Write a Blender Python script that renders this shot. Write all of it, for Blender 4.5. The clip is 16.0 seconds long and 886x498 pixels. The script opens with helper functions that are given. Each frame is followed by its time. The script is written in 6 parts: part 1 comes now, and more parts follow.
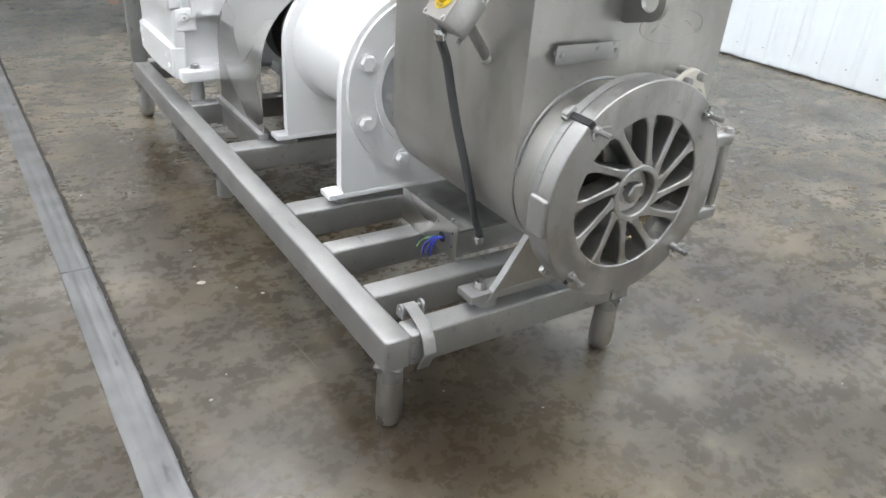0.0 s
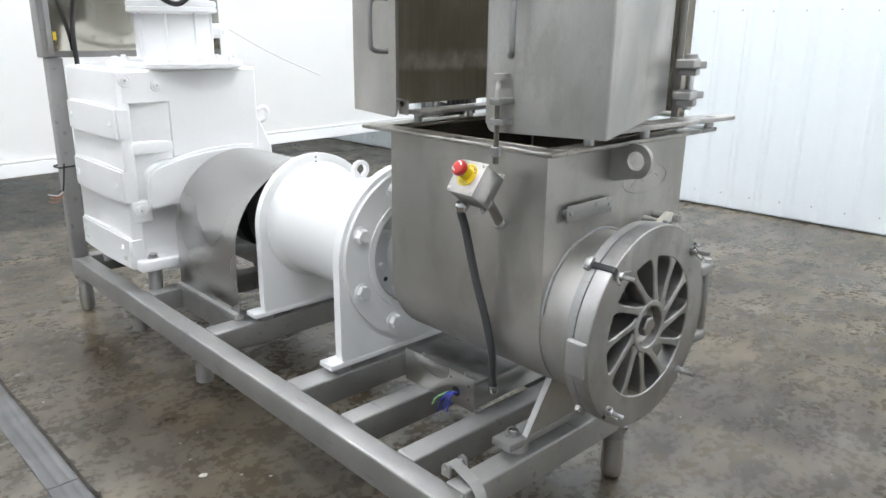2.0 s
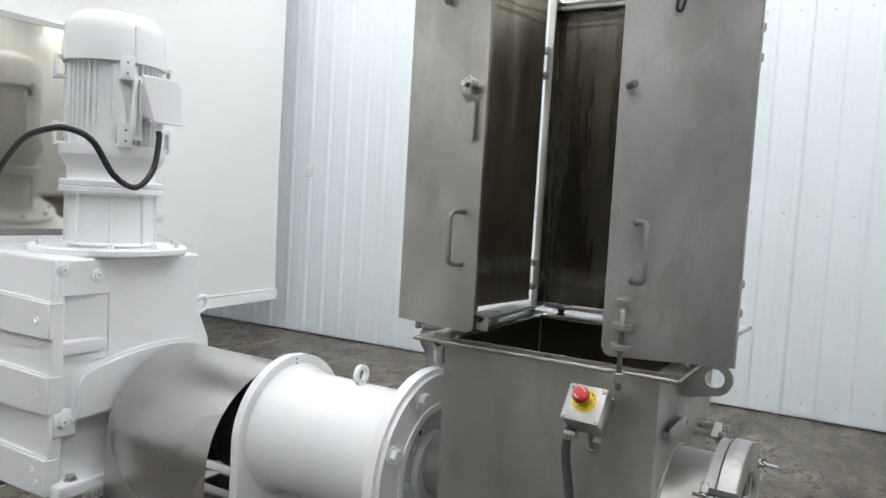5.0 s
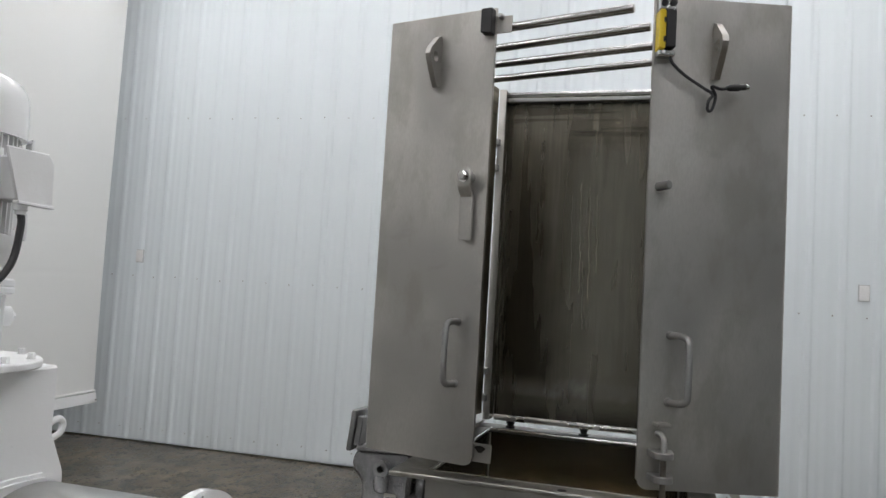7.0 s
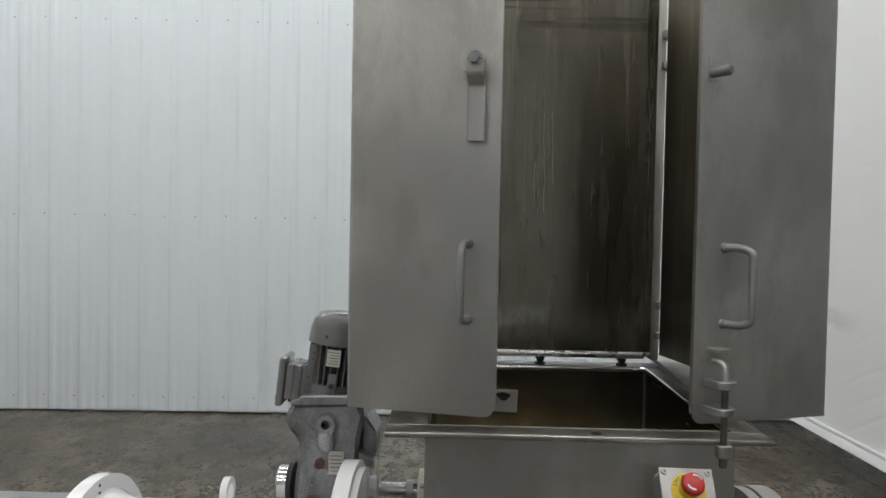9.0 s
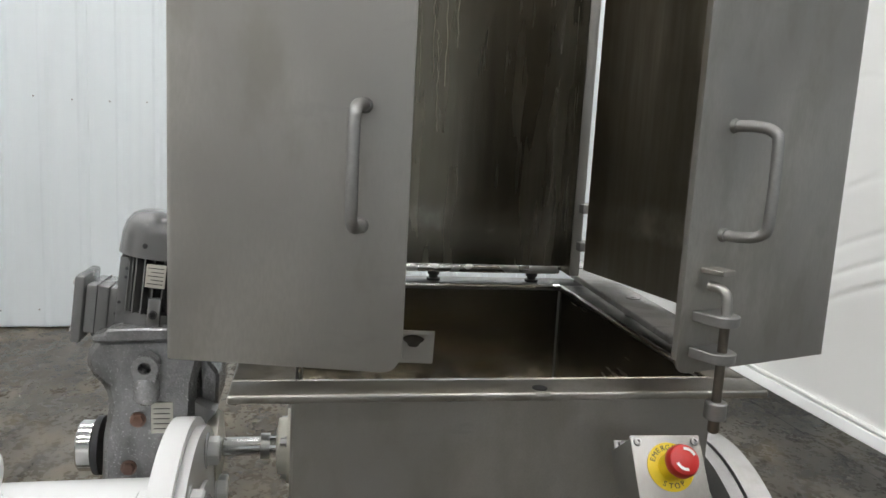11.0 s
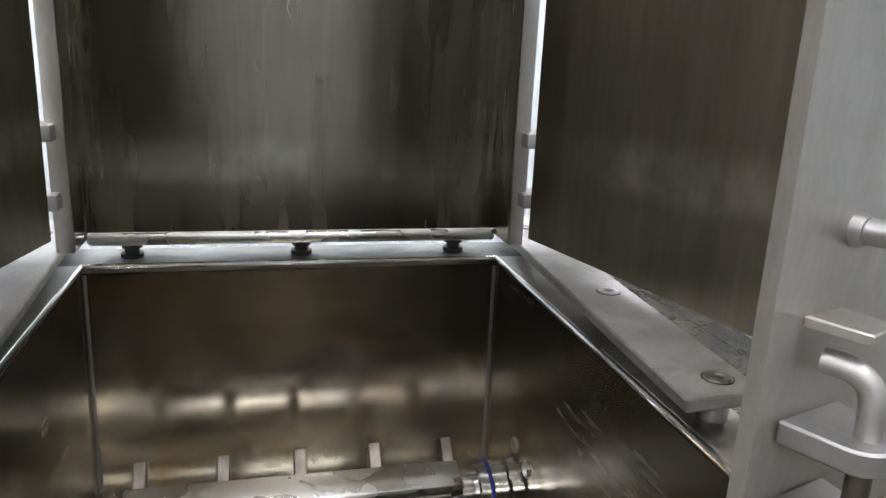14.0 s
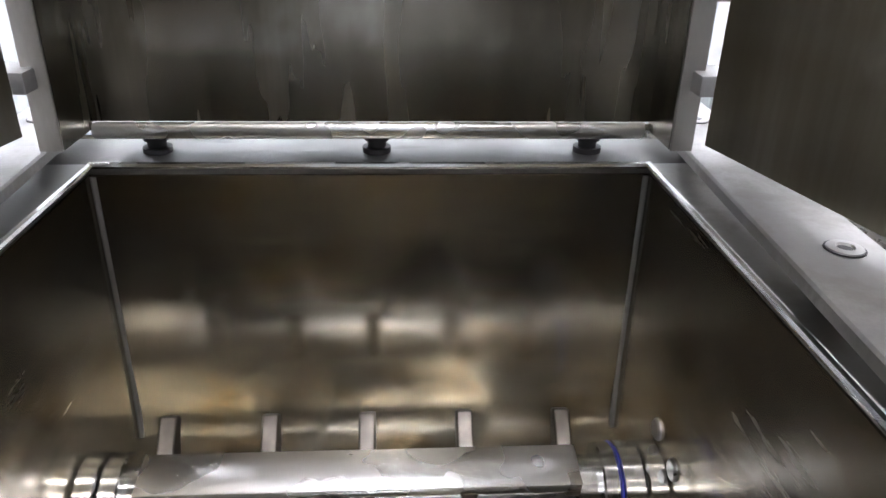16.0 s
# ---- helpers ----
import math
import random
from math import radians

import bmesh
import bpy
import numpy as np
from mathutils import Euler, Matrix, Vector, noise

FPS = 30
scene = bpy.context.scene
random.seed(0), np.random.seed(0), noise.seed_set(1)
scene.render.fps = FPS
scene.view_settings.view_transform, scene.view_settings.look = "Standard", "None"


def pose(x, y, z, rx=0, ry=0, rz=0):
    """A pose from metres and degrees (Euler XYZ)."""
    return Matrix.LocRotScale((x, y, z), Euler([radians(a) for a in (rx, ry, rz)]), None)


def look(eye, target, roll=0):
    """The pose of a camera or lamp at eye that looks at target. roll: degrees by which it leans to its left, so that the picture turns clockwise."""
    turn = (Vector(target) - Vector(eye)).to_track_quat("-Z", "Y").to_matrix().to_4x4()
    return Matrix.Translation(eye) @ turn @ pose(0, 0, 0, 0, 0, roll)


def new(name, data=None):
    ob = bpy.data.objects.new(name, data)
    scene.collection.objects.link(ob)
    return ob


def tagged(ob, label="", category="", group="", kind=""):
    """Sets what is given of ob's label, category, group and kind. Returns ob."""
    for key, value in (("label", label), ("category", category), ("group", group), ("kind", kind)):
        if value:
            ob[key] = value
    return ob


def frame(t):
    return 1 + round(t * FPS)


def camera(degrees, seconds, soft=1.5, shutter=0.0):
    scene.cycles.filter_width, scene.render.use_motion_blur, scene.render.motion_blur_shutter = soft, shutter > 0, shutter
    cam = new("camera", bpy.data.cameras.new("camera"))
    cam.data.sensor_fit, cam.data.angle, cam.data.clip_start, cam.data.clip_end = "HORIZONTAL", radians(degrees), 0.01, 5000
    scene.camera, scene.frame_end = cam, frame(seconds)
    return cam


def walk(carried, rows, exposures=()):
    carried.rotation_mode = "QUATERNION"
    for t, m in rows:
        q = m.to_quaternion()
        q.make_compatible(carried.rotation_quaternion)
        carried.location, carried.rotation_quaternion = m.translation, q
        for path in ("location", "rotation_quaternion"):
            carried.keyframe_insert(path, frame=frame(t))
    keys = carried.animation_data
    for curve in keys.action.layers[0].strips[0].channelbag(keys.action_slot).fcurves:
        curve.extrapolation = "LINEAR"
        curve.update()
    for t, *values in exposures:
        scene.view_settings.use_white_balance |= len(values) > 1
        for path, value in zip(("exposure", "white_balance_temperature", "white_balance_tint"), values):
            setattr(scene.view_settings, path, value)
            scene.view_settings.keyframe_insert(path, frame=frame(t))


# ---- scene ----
cam = camera(62.3, 16.0)
PATH = [
    (0, (0.255, 0.563, 1.395), (1.246, 2.016, 0.442), 4.5),
    (0.5, (0.112, 0.58, 1.413), (1.231, 2.007, 0.57), 4.5),
    (1, (0.007, 0.579, 1.441), (1.22, 1.981, 0.691), 3.2),
    (1.5, (-0.037, 0.62, 1.443), (1.238, 2.009, 0.777), 3.3),
    (2, (-0.106, 0.715, 1.457), (1.209, 2.109, 0.885), 0.6),
    (2.5, (-0.18, 0.78, 1.486), (1.194, 2.154, 1.011), 0.7),
    (3, (-0.33, 0.871, 1.507), (1.122, 2.194, 1.13), 2.1),
    (3.5, (-0.421, 0.97, 1.526), (1.117, 2.198, 1.171), 2.2),
    (4, (-0.428, 1.088, 1.534), (1.182, 2.251, 1.294), 3.4),
    (4.5, (-0.43, 1.245, 1.553), (1.22, 2.356, 1.353), 2.9),
    (5, (-0.484, 1.417, 1.564), (1.229, 2.443, 1.437), 3.3),
    (5.2, (-0.518, 1.485, 1.569), (1.228, 2.455, 1.458), 3.4),
    (7.3, (-0.403, 2.054, 1.61), (1.536, 2.524, 1.752), 2.4),
    (7.5, (-0.409, 2.132, 1.617), (1.551, 2.515, 1.74), 1.9),
    (8, (-0.379, 2.253, 1.606), (1.609, 2.469, 1.64), 2.2),
    (8.5, (-0.253, 2.345, 1.583), (1.744, 2.467, 1.597), 1.4),
    (9, (-0.124, 2.421, 1.57), (1.875, 2.459, 1.514), 1.1),
    (9.2, (-0.083, 2.451, 1.558), (1.915, 2.448, 1.483), 1.7),
    (11.3, (0.424, 2.461, 1.51), (2.349, 2.034, 1.177), 2.2),
    (11.5, (0.452, 2.443, 1.523), (2.364, 1.966, 1.18), 1.2),
    (12, (0.542, 2.418, 1.516), (2.41, 1.79, 1.178), 0.3),
    (12.5, (0.651, 2.394, 1.5), (2.463, 1.652, 1.091), 1.4),
    (13, (0.745, 2.292, 1.497), (2.601, 1.709, 1.034), 2.2),
    (13.5, (0.822, 2.216, 1.497), (2.709, 1.76, 1.015), 1.7),
    (14, (0.939, 2.224, 1.481), (2.813, 1.749, 0.967), 2.6),
    (14.5, (1.027, 2.232, 1.477), (2.843, 1.674, 0.851), 2.5),
    (15, (1.119, 2.183, 1.457), (2.949, 1.822, 0.734), 1.6),
    (15.5, (1.189, 2.159, 1.446), (3.01, 1.945, 0.646), 1.4),
    (16, (1.247, 2.142, 1.439), (3.043, 2.027, 0.567), 1.1),
]
EXPOSURES = [(0.0, 0.82, 6450, 10), (1.5, 0.68, 6400, 10), (2.5, 0.45, 6420, 10), (3.5, 0.16, 6450, 10), (5.0, -0.05, 6520, 10), (7.5, -0.70, 6720, 12), (9.0, -0.6, 6740, 10), (11.5, 0.0, 6800, 10), (12.5, 0.22, 6650, 10), (13.5, 0.5, 6500, 13), (14.5, 0.82, 6500, 14), (16.0, 0.95, 6330, 17)]
walk(cam, [(t, look(eye, target, roll)) for t, eye, target, roll in PATH], EXPOSURES)

# ---- world and lamps ----
world = bpy.data.worlds.new("world")
scene.world = world
world.use_nodes = True
world.node_tree.nodes["Background"].inputs[0].default_value = (0.9, 0.95, 1.0, 1)
world.node_tree.nodes["Background"].inputs[1].default_value = 0.15
LAMP = 23.0


# ---- materials ----
def material(name):
    m = bpy.data.materials.new(name)
    m.use_nodes = True
    return m, m.node_tree.nodes, m.node_tree.links, m.node_tree.nodes["Principled BSDF"]


def node(nodes, kind, **values):
    n = nodes.new(kind)
    for key, value in values.items():
        n.inputs[key].default_value = value
    return n


def noise_tex(nodes, links, scale, detail=4.0, stretch=(1, 1, 1), rough=0.55, coord="Object"):
    tc = nodes.new("ShaderNodeTexCoord")
    mp = nodes.new("ShaderNodeMapping")
    mp.inputs["Scale"].default_value = stretch
    links.new(tc.outputs[coord], mp.inputs[0])
    n = node(nodes, "ShaderNodeTexNoise", Scale=scale, Detail=detail, Roughness=rough)
    links.new(mp.outputs[0], n.inputs["Vector"])
    return n.outputs["Fac"]


def ramp(nodes, links, fac, stops):
    r = nodes.new("ShaderNodeValToRGB")
    r.color_ramp.interpolation = "EASE"
    while len(r.color_ramp.elements) < len(stops):
        r.color_ramp.elements.new(0.5)
    for e, (p, c) in zip(r.color_ramp.elements, stops):
        e.position, e.color = p, (*c, 1) if len(c) == 3 else c
    links.new(fac, r.inputs[0])
    return r.outputs[0]


def grey(v):
    return (v, v, v)


def remap(nodes, links, fac, lo, hi, a=0.3, b=0.7):
    r = node(nodes, "ShaderNodeMapRange")
    r.interpolation_type = "SMOOTHSTEP"
    r.inputs[1].default_value, r.inputs[2].default_value = a, b
    r.inputs[3].default_value, r.inputs[4].default_value = lo, hi
    links.new(fac, r.inputs[0])
    return r.outputs[0]


def bump(nodes, links, b, fac, strength, distance=0.002):
    n = node(nodes, "ShaderNodeBump", Strength=strength, Distance=distance)
    links.new(fac, n.inputs["Height"])
    links.new(n.outputs[0], b.inputs["Normal"])


def mix(nodes, links, fac, a, b, kind="MIX"):
    m = nodes.new("ShaderNodeMix")
    m.data_type, m.blend_type = "RGBA", kind
    for sock, v in ((m.inputs[0], fac), (m.inputs[6], a), (m.inputs[7], b)):
        if isinstance(v, (int, float)):
            sock.default_value = v
        elif isinstance(v, tuple):
            sock.default_value = (*v, 1)
        else:
            links.new(v, sock)
    return m.outputs[2]


def blend(nodes, links, a, b, share):
    """A weighted sum of two values: a * (1 - share) + b * share."""
    m = nodes.new("ShaderNodeMix")
    m.data_type = "FLOAT"
    m.inputs[0].default_value = share
    links.new(a, m.inputs[2])
    links.new(b, m.inputs[3])
    return m.outputs[0]


def product(nodes, links, a, b):
    m = nodes.new("ShaderNodeMath")
    m.operation = "MULTIPLY"
    links.new(a, m.inputs[0])
    links.new(b, m.inputs[1])
    return m.outputs[0]


def steel(name, base, rough, spread=0.04, grain=(1, 1, 1), grain_scale=300, bumps=0.02, blotch=1.6, cloud=0.08, scuff=0.0, tint=(0.915, 0.908, 0.888), smudge=0.0):
    """Stainless steel: a base tone, soft clouds, a fine grain, and scuffs where it is handled."""
    m, n, l, b = material(name)
    soft = noise_tex(n, l, blotch, 1.5, (1, 1, 0.7))
    fine = noise_tex(n, l, grain_scale, 2, grain)
    tone = ramp(n, l, soft, [(0.32, tuple(base * (1 - cloud) * c for c in tint)), (0.68, tuple(base * (1 + cloud) * c for c in tint))])
    col = mix(n, l, remap(n, l, fine, 0.0, 0.22), tone, tuple(base * 0.78 * c for c in tint))
    if scuff:
        marks = noise_tex(n, l, 30.0, 3, (1, 0.25, 1))
        col = mix(n, l, remap(n, l, marks, 0.0, scuff, 0.62, 0.74), col, tuple(base * 0.45 * c for c in tint))
    if smudge:
        wiped = noise_tex(n, l, blotch * 2.6, 4, (1, 1, 0.5), 0.6)
        col = mix(n, l, remap(n, l, wiped, 0.0, smudge, 0.46, 0.66), col, tuple(base * v for v in (0.56, 0.53, 0.44)))
    l.new(col, b.inputs["Base Color"])
    b.inputs["Metallic"].default_value = 1.0
    l.new(remap(n, l, noise_tex(n, l, blotch * 1.9, 1.5), rough - spread, rough + spread), b.inputs["Roughness"])
    if bumps:
        bump(n, l, b, fine, bumps, 0.001)
    return m


def paint(name, colour, rough=0.3, dirt=0.06, coat=0.0, bumps=0.04, scale=14):
    """Brushed or sprayed paint with slight dirt and orange peel."""
    m, n, l, b = material(name)
    c = colour
    if dirt > 0.02:
        c = ramp(n, l, noise_tex(n, l, 2.0, 2), [(0.3, tuple(v * (1 - dirt * 1.6) for v in colour)), (0.6, colour)])
    spots = noise_tex(n, l, 45.0, 3)
    c = mix(n, l, remap(n, l, spots, 0.0, min(dirt * 4, 0.5), 0.66, 0.78), c, tuple(v * 0.5 for v in colour))
    l.new(c, b.inputs["Base Color"])
    if dirt > 0.02:
        l.new(remap(n, l, noise_tex(n, l, 3.0, 1.5), rough - 0.04, rough + 0.06), b.inputs["Roughness"])
    else:
        b.inputs["Roughness"].default_value = rough
    b.inputs["Coat Weight"].default_value = coat
    bump(n, l, b, noise_tex(n, l, scale, 2), bumps, 0.004)
    return m


BLAST = steel("bead_blasted_steel", 0.54, 0.47, 0.03, grain_scale=420, bumps=0.03, blotch=3.0, cloud=0.15, scuff=0.18, tint=(0.925, 0.908, 0.868), smudge=0.3)
DOOR = steel("satin_door_steel", 0.525, 0.46, 0.04, grain=(1, 1, 0.3), grain_scale=260, bumps=0.015, blotch=4.2, cloud=0.2, scuff=0.1, tint=(0.93, 0.905, 0.855), smudge=0.35)
FRAME = steel("frame_steel", 0.47, 0.60, 0.02, grain_scale=200, bumps=0.06, blotch=7, cloud=0.07, scuff=0.5)
SILL_STEEL = steel("matt_sill_steel", 0.50, 0.60, 0.05, grain_scale=240, bumps=0.04, blotch=9, cloud=0.2, scuff=0.3, smudge=0.35)
POLISHED = steel("polished_steel", 0.60, 0.30, 0.03, grain_scale=160, bumps=0.015, blotch=5, cloud=0.06, scuff=0.08)
CAST = steel("cast_cover_steel", 0.52, 0.46, 0.06, grain_scale=160, bumps=0.06, blotch=7, cloud=0.16, scuff=0.45, smudge=0.4)
SHINY = steel("bright_steel", 0.68, 0.15, 0.04, grain=(1, 0.1, 1), grain_scale=60, bumps=0.01)
GUARD = steel("brushed_sheet", 0.57, 0.28, 0.01, grain=(0.05, 1, 1), grain_scale=300, bumps=0.0, blotch=0.9, cloud=0.04)
MIRROR = steel("cabinet_door_steel", 0.56, 0.11, 0.03, grain=(1, 1, 0.02), grain_scale=60, bumps=0.10, blotch=1.6, cloud=0.25, tint=(0.93, 0.9, 0.79))
DULL = steel("dull_stained_steel", 0.33, 0.56, 0.05, grain_scale=200, bumps=0.04, blotch=9, cloud=0.25, scuff=0.5)
BROWNED = steel("browned_bolt_steel", 0.20, 0.42, 0.06, grain_scale=150, bumps=0.05, blotch=22, cloud=0.4, scuff=0.5, tint=(0.96, 0.86, 0.74))
HANDLE = steel("handle_bar_steel", 0.40, 0.50, 0.03, grain_scale=200, bumps=0.04, blotch=12, cloud=0.15, scuff=0.4)
RIM = steel("stained_rim_steel", 0.45, 0.40, 0.05, grain_scale=240, bumps=0.03, blotch=5, cloud=0.2, scuff=0.35, tint=(0.93, 0.908, 0.85), smudge=0.55)
SCRAPED = steel("scraped_bar_steel", 0.80, 0.28, 0.03, grain=(1, 0.12, 1), grain_scale=90, bumps=0.03, blotch=8, cloud=0.08, scuff=0.12)
BOLT = steel("bolt_steel", 0.5, 0.32, 0.05, grain_scale=120, bumps=0.03, blotch=20, scuff=0.3)
STEEL_STRIP = steel("floor_strip_steel", 0.23, 0.60, 0.03, grain=(1, 0.03, 1), grain_scale=110, bumps=0.3, blotch=6, cloud=0.15, scuff=0.8, tint=(0.9, 0.9, 0.9))
GRIME = paint("dark_grime", (0.022, 0.018, 0.013), 0.85, 0.2, 0, 0.5, 90)
SCRATCH = paint("pale_scraped_concrete", (0.20, 0.182, 0.15), 0.6, 0.2, 0, 0.3, 90)
CRUMB = paint("grey_crumb", (0.09, 0.08, 0.062), 0.9, 0.2, 0, 0.3, 90)


def inner_steel(name, gain, rough_lo, rough_hi):
    """Worn brushed inside sheet: soft upright streaks, brown film, thin drips, painted rod reflections."""
    m, n, l, b = material(name)
    streak = noise_tex(n, l, 15.0, 4, (1, 1, 0.10))
    fine = noise_tex(n, l, 90.0, 2, (1, 1, 0.05))
    film = noise_tex(n, l, 3.2, 3, (1, 1, 0.55))
    mottle = noise_tex(n, l, 16.0, 4, (1, 1, 0.55), 0.6)
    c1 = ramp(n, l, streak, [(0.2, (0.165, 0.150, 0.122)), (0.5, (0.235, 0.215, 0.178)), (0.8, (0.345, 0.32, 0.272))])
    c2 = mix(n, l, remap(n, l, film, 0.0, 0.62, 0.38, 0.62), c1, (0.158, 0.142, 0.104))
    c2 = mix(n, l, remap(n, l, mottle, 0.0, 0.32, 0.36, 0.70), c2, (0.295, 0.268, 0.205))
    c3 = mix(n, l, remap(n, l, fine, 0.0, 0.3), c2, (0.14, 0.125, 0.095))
    drip = noise_tex(n, l, 48.0, 1, (1, 1, 0.02))
    c4 = mix(n, l, remap(n, l, drip, 0.0, 0.06, 0.66, 0.80), c3, (0.5, 0.46, 0.38))
    tc = n.new("ShaderNodeTexCoord")
    sep = n.new("ShaderNodeSeparateXYZ")
    l.new(tc.outputs["Object"], sep.inputs[0])
    wob = n.new("ShaderNodeMath")
    wob.operation = "MULTIPLY_ADD"
    l.new(noise_tex(n, l, 22.0, 4, (1, 1, 0.25)), wob.inputs[0])
    wob.inputs[1].default_value = 0.035
    l.new(sep.outputs[2], wob.inputs[2])
    # paler patchy band at a set height above the lower edge
    band = ramp(n, l, wob.outputs[0], [(0.0, grey(0)), (0.125, grey(0)), (0.150, grey(0.7)), (0.170, grey(0.65)), (0.21, grey(0.0))])
    rubbed = product(n, l, band, remap(n, l, noise_tex(n, l, 9.0, 4, (1, 1, 0.6), 0.6), 0.15, 1.0, 0.42, 0.66))
    c5 = mix(n, l, rubbed, c4, (0.50, 0.475, 0.425))
    # dark level smears near the top: the bars' reflections put into the colour
    rod_reflection = noise_tex(n, l, 2.0, 3, (1, 1, 20))
    high = n.new("ShaderNodeMath")
    high.operation = "MULTIPLY"
    l.new(remap(n, l, rod_reflection, 0.0, 1.0, 0.52, 0.62), high.inputs[0])
    l.new(remap(n, l, sep.outputs[2], 0.0, 0.7, 0.93, 1.0), high.inputs[1])
    c6 = mix(n, l, high.outputs[0], c5, (0.085, 0.075, 0.055))
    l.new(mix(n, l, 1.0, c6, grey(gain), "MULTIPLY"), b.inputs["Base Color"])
    b.inputs["Metallic"].default_value = 1.0
    l.new(remap(n, l, streak, rough_lo, rough_hi), b.inputs["Roughness"])
    bump(n, l, b, fine, 0.03, 0.001)
    return m


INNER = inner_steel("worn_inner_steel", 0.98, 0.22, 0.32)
# same worn sheet, its colour raised for the light the door insides catch
DOOR_INNER_LIT = inner_steel("worn_door_inside_lit", 1.5, 0.30, 0.42)


def trough_steel():
    """The hopper's dark oily inside: glossy, slightly dented, olive film, wiped swirls, reflections painted by height.
    """
    m, n, l, b = material("scuffed_trough_steel")
    film = noise_tex(n, l, 3.5, 3, (1, 1.2, 1))
    swirl = noise_tex(n, l, 24.0, 4, (0.22, 0.22, 0.9))
    c1 = ramp(n, l, film, [(0.3, (0.30, 0.283, 0.247)), (0.5, (0.42, 0.40, 0.357)), (0.7, (0.56, 0.54, 0.49))])
    c2 = mix(n, l, remap(n, l, swirl, 0.0, 0.45, 0.4, 0.7), c1, (0.29, 0.27, 0.23))
    c2 = mix(n, l, remap(n, l, noise_tex(n, l, 70.0, 4, (0.2, 0.2, 1.0), 0.6), 0.0, 0.25, 0.45, 0.75), c2, (0.26, 0.235, 0.19))
    ochre = noise_tex(n, l, 6.0, 4, (1, 1, 1.5), 0.6)
    c2 = mix(n, l, remap(n, l, ochre, 0.0, 0.7, 0.48, 0.68), c2, (0.30, 0.22, 0.11))
    wipe = noise_tex(n, l, 5.0, 3, (1, 0.5, 1.7), 0.5)
    c3 = mix(n, l, remap(n, l, wipe, 0.0, 0.35, 0.35, 0.7), c2, (0.50, 0.485, 0.45))
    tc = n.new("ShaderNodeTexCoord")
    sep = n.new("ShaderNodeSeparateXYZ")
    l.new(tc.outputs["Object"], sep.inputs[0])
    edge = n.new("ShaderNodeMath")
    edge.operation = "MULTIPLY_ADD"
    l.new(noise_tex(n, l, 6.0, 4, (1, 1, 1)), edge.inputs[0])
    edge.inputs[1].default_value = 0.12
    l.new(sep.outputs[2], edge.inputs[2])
    # colour darkened high up and brightened low down, standing in for reflected light
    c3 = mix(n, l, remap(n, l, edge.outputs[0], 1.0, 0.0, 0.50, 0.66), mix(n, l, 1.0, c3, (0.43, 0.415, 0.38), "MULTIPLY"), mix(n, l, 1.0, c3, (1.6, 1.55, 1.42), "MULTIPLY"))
    l.new(c3, b.inputs["Base Color"])
    b.inputs["Metallic"].default_value = 0.90
    scratch = noise_tex(n, l, 60.0, 4, (0.16, 0.16, 1.5), 0.6)
    rub = n.new("ShaderNodeMath")
    rub.operation = "MULTIPLY_ADD"
    l.new(remap(n, l, scratch, 0.0, 0.06, 0.4, 0.72), rub.inputs[0])
    rub.inputs[1].default_value = 1.0
    l.new(blend(n, l, remap(n, l, film, 0.12, 0.21), remap(n, l, wipe, 0.1, 0.45), 0.2), rub.inputs[2])
    l.new(rub.outputs[0], b.inputs["Roughness"])
    bump(n, l, b, blend(n, l, noise_tex(n, l, 7.0, 3, (1, 1, 1.4)), noise_tex(n, l, 2.6, 1), 0.55), 0.19, 0.014)
    return m


TROUGH = trough_steel()
WHITE = paint("white_gloss_paint", (0.87, 0.875, 0.872), 0.22, 0.02, 0.2, 0.05)
WHITE_SATIN = paint("white_cast_paint", (0.87, 0.876, 0.876), 0.36, 0.03, 0.0, 0.10, 40)
SEAL = paint("grey_seal_paint", (0.55, 0.56, 0.57), 0.4, 0.06)
IVORY = paint("ivory_nylon", (0.68, 0.66, 0.58), 0.4, 0.06)
DRIP = paint("dried_pale_drip", (0.46, 0.42, 0.33), 0.7, 0.2, 0, 0.3, 90)
GREY = paint("silver_grey_paint", (0.17, 0.17, 0.168), 0.22, 0.3, 0.3, 0.12, 60)


def worn_silver():
    """Hammered silver-grey machine paint with bright flecks, rubbed and grimy in soft patches."""
    m, n, l, b = material("hammered_grey_paint")
    wear = noise_tex(n, l, 7.0, 5, (1, 1, 0.6), 0.6)
    dimple = noise_tex(n, l, 150.0, 2)
    fleck = noise_tex(n, l, 320.0, 1)
    c = ramp(n, l, wear, [(0.3, (0.10, 0.10, 0.10)), (0.45, (0.24, 0.24, 0.242)), (0.6, (0.36, 0.36, 0.365)), (0.75, (0.46, 0.46, 0.465))])
    c = mix(n, l, remap(n, l, dimple, 0.0, 0.3), c, (0.15, 0.15, 0.15))
    c = mix(n, l, remap(n, l, fleck, 0.0, 0.8, 0.66, 0.74), c, (0.75, 0.75, 0.76))
    l.new(c, b.inputs["Base Color"])
    b.inputs["Metallic"].default_value = 0.55
    b.inputs["Roughness"].default_value = 0.24
    bump(n, l, b, dimple, 0.55, 0.003)
    return m


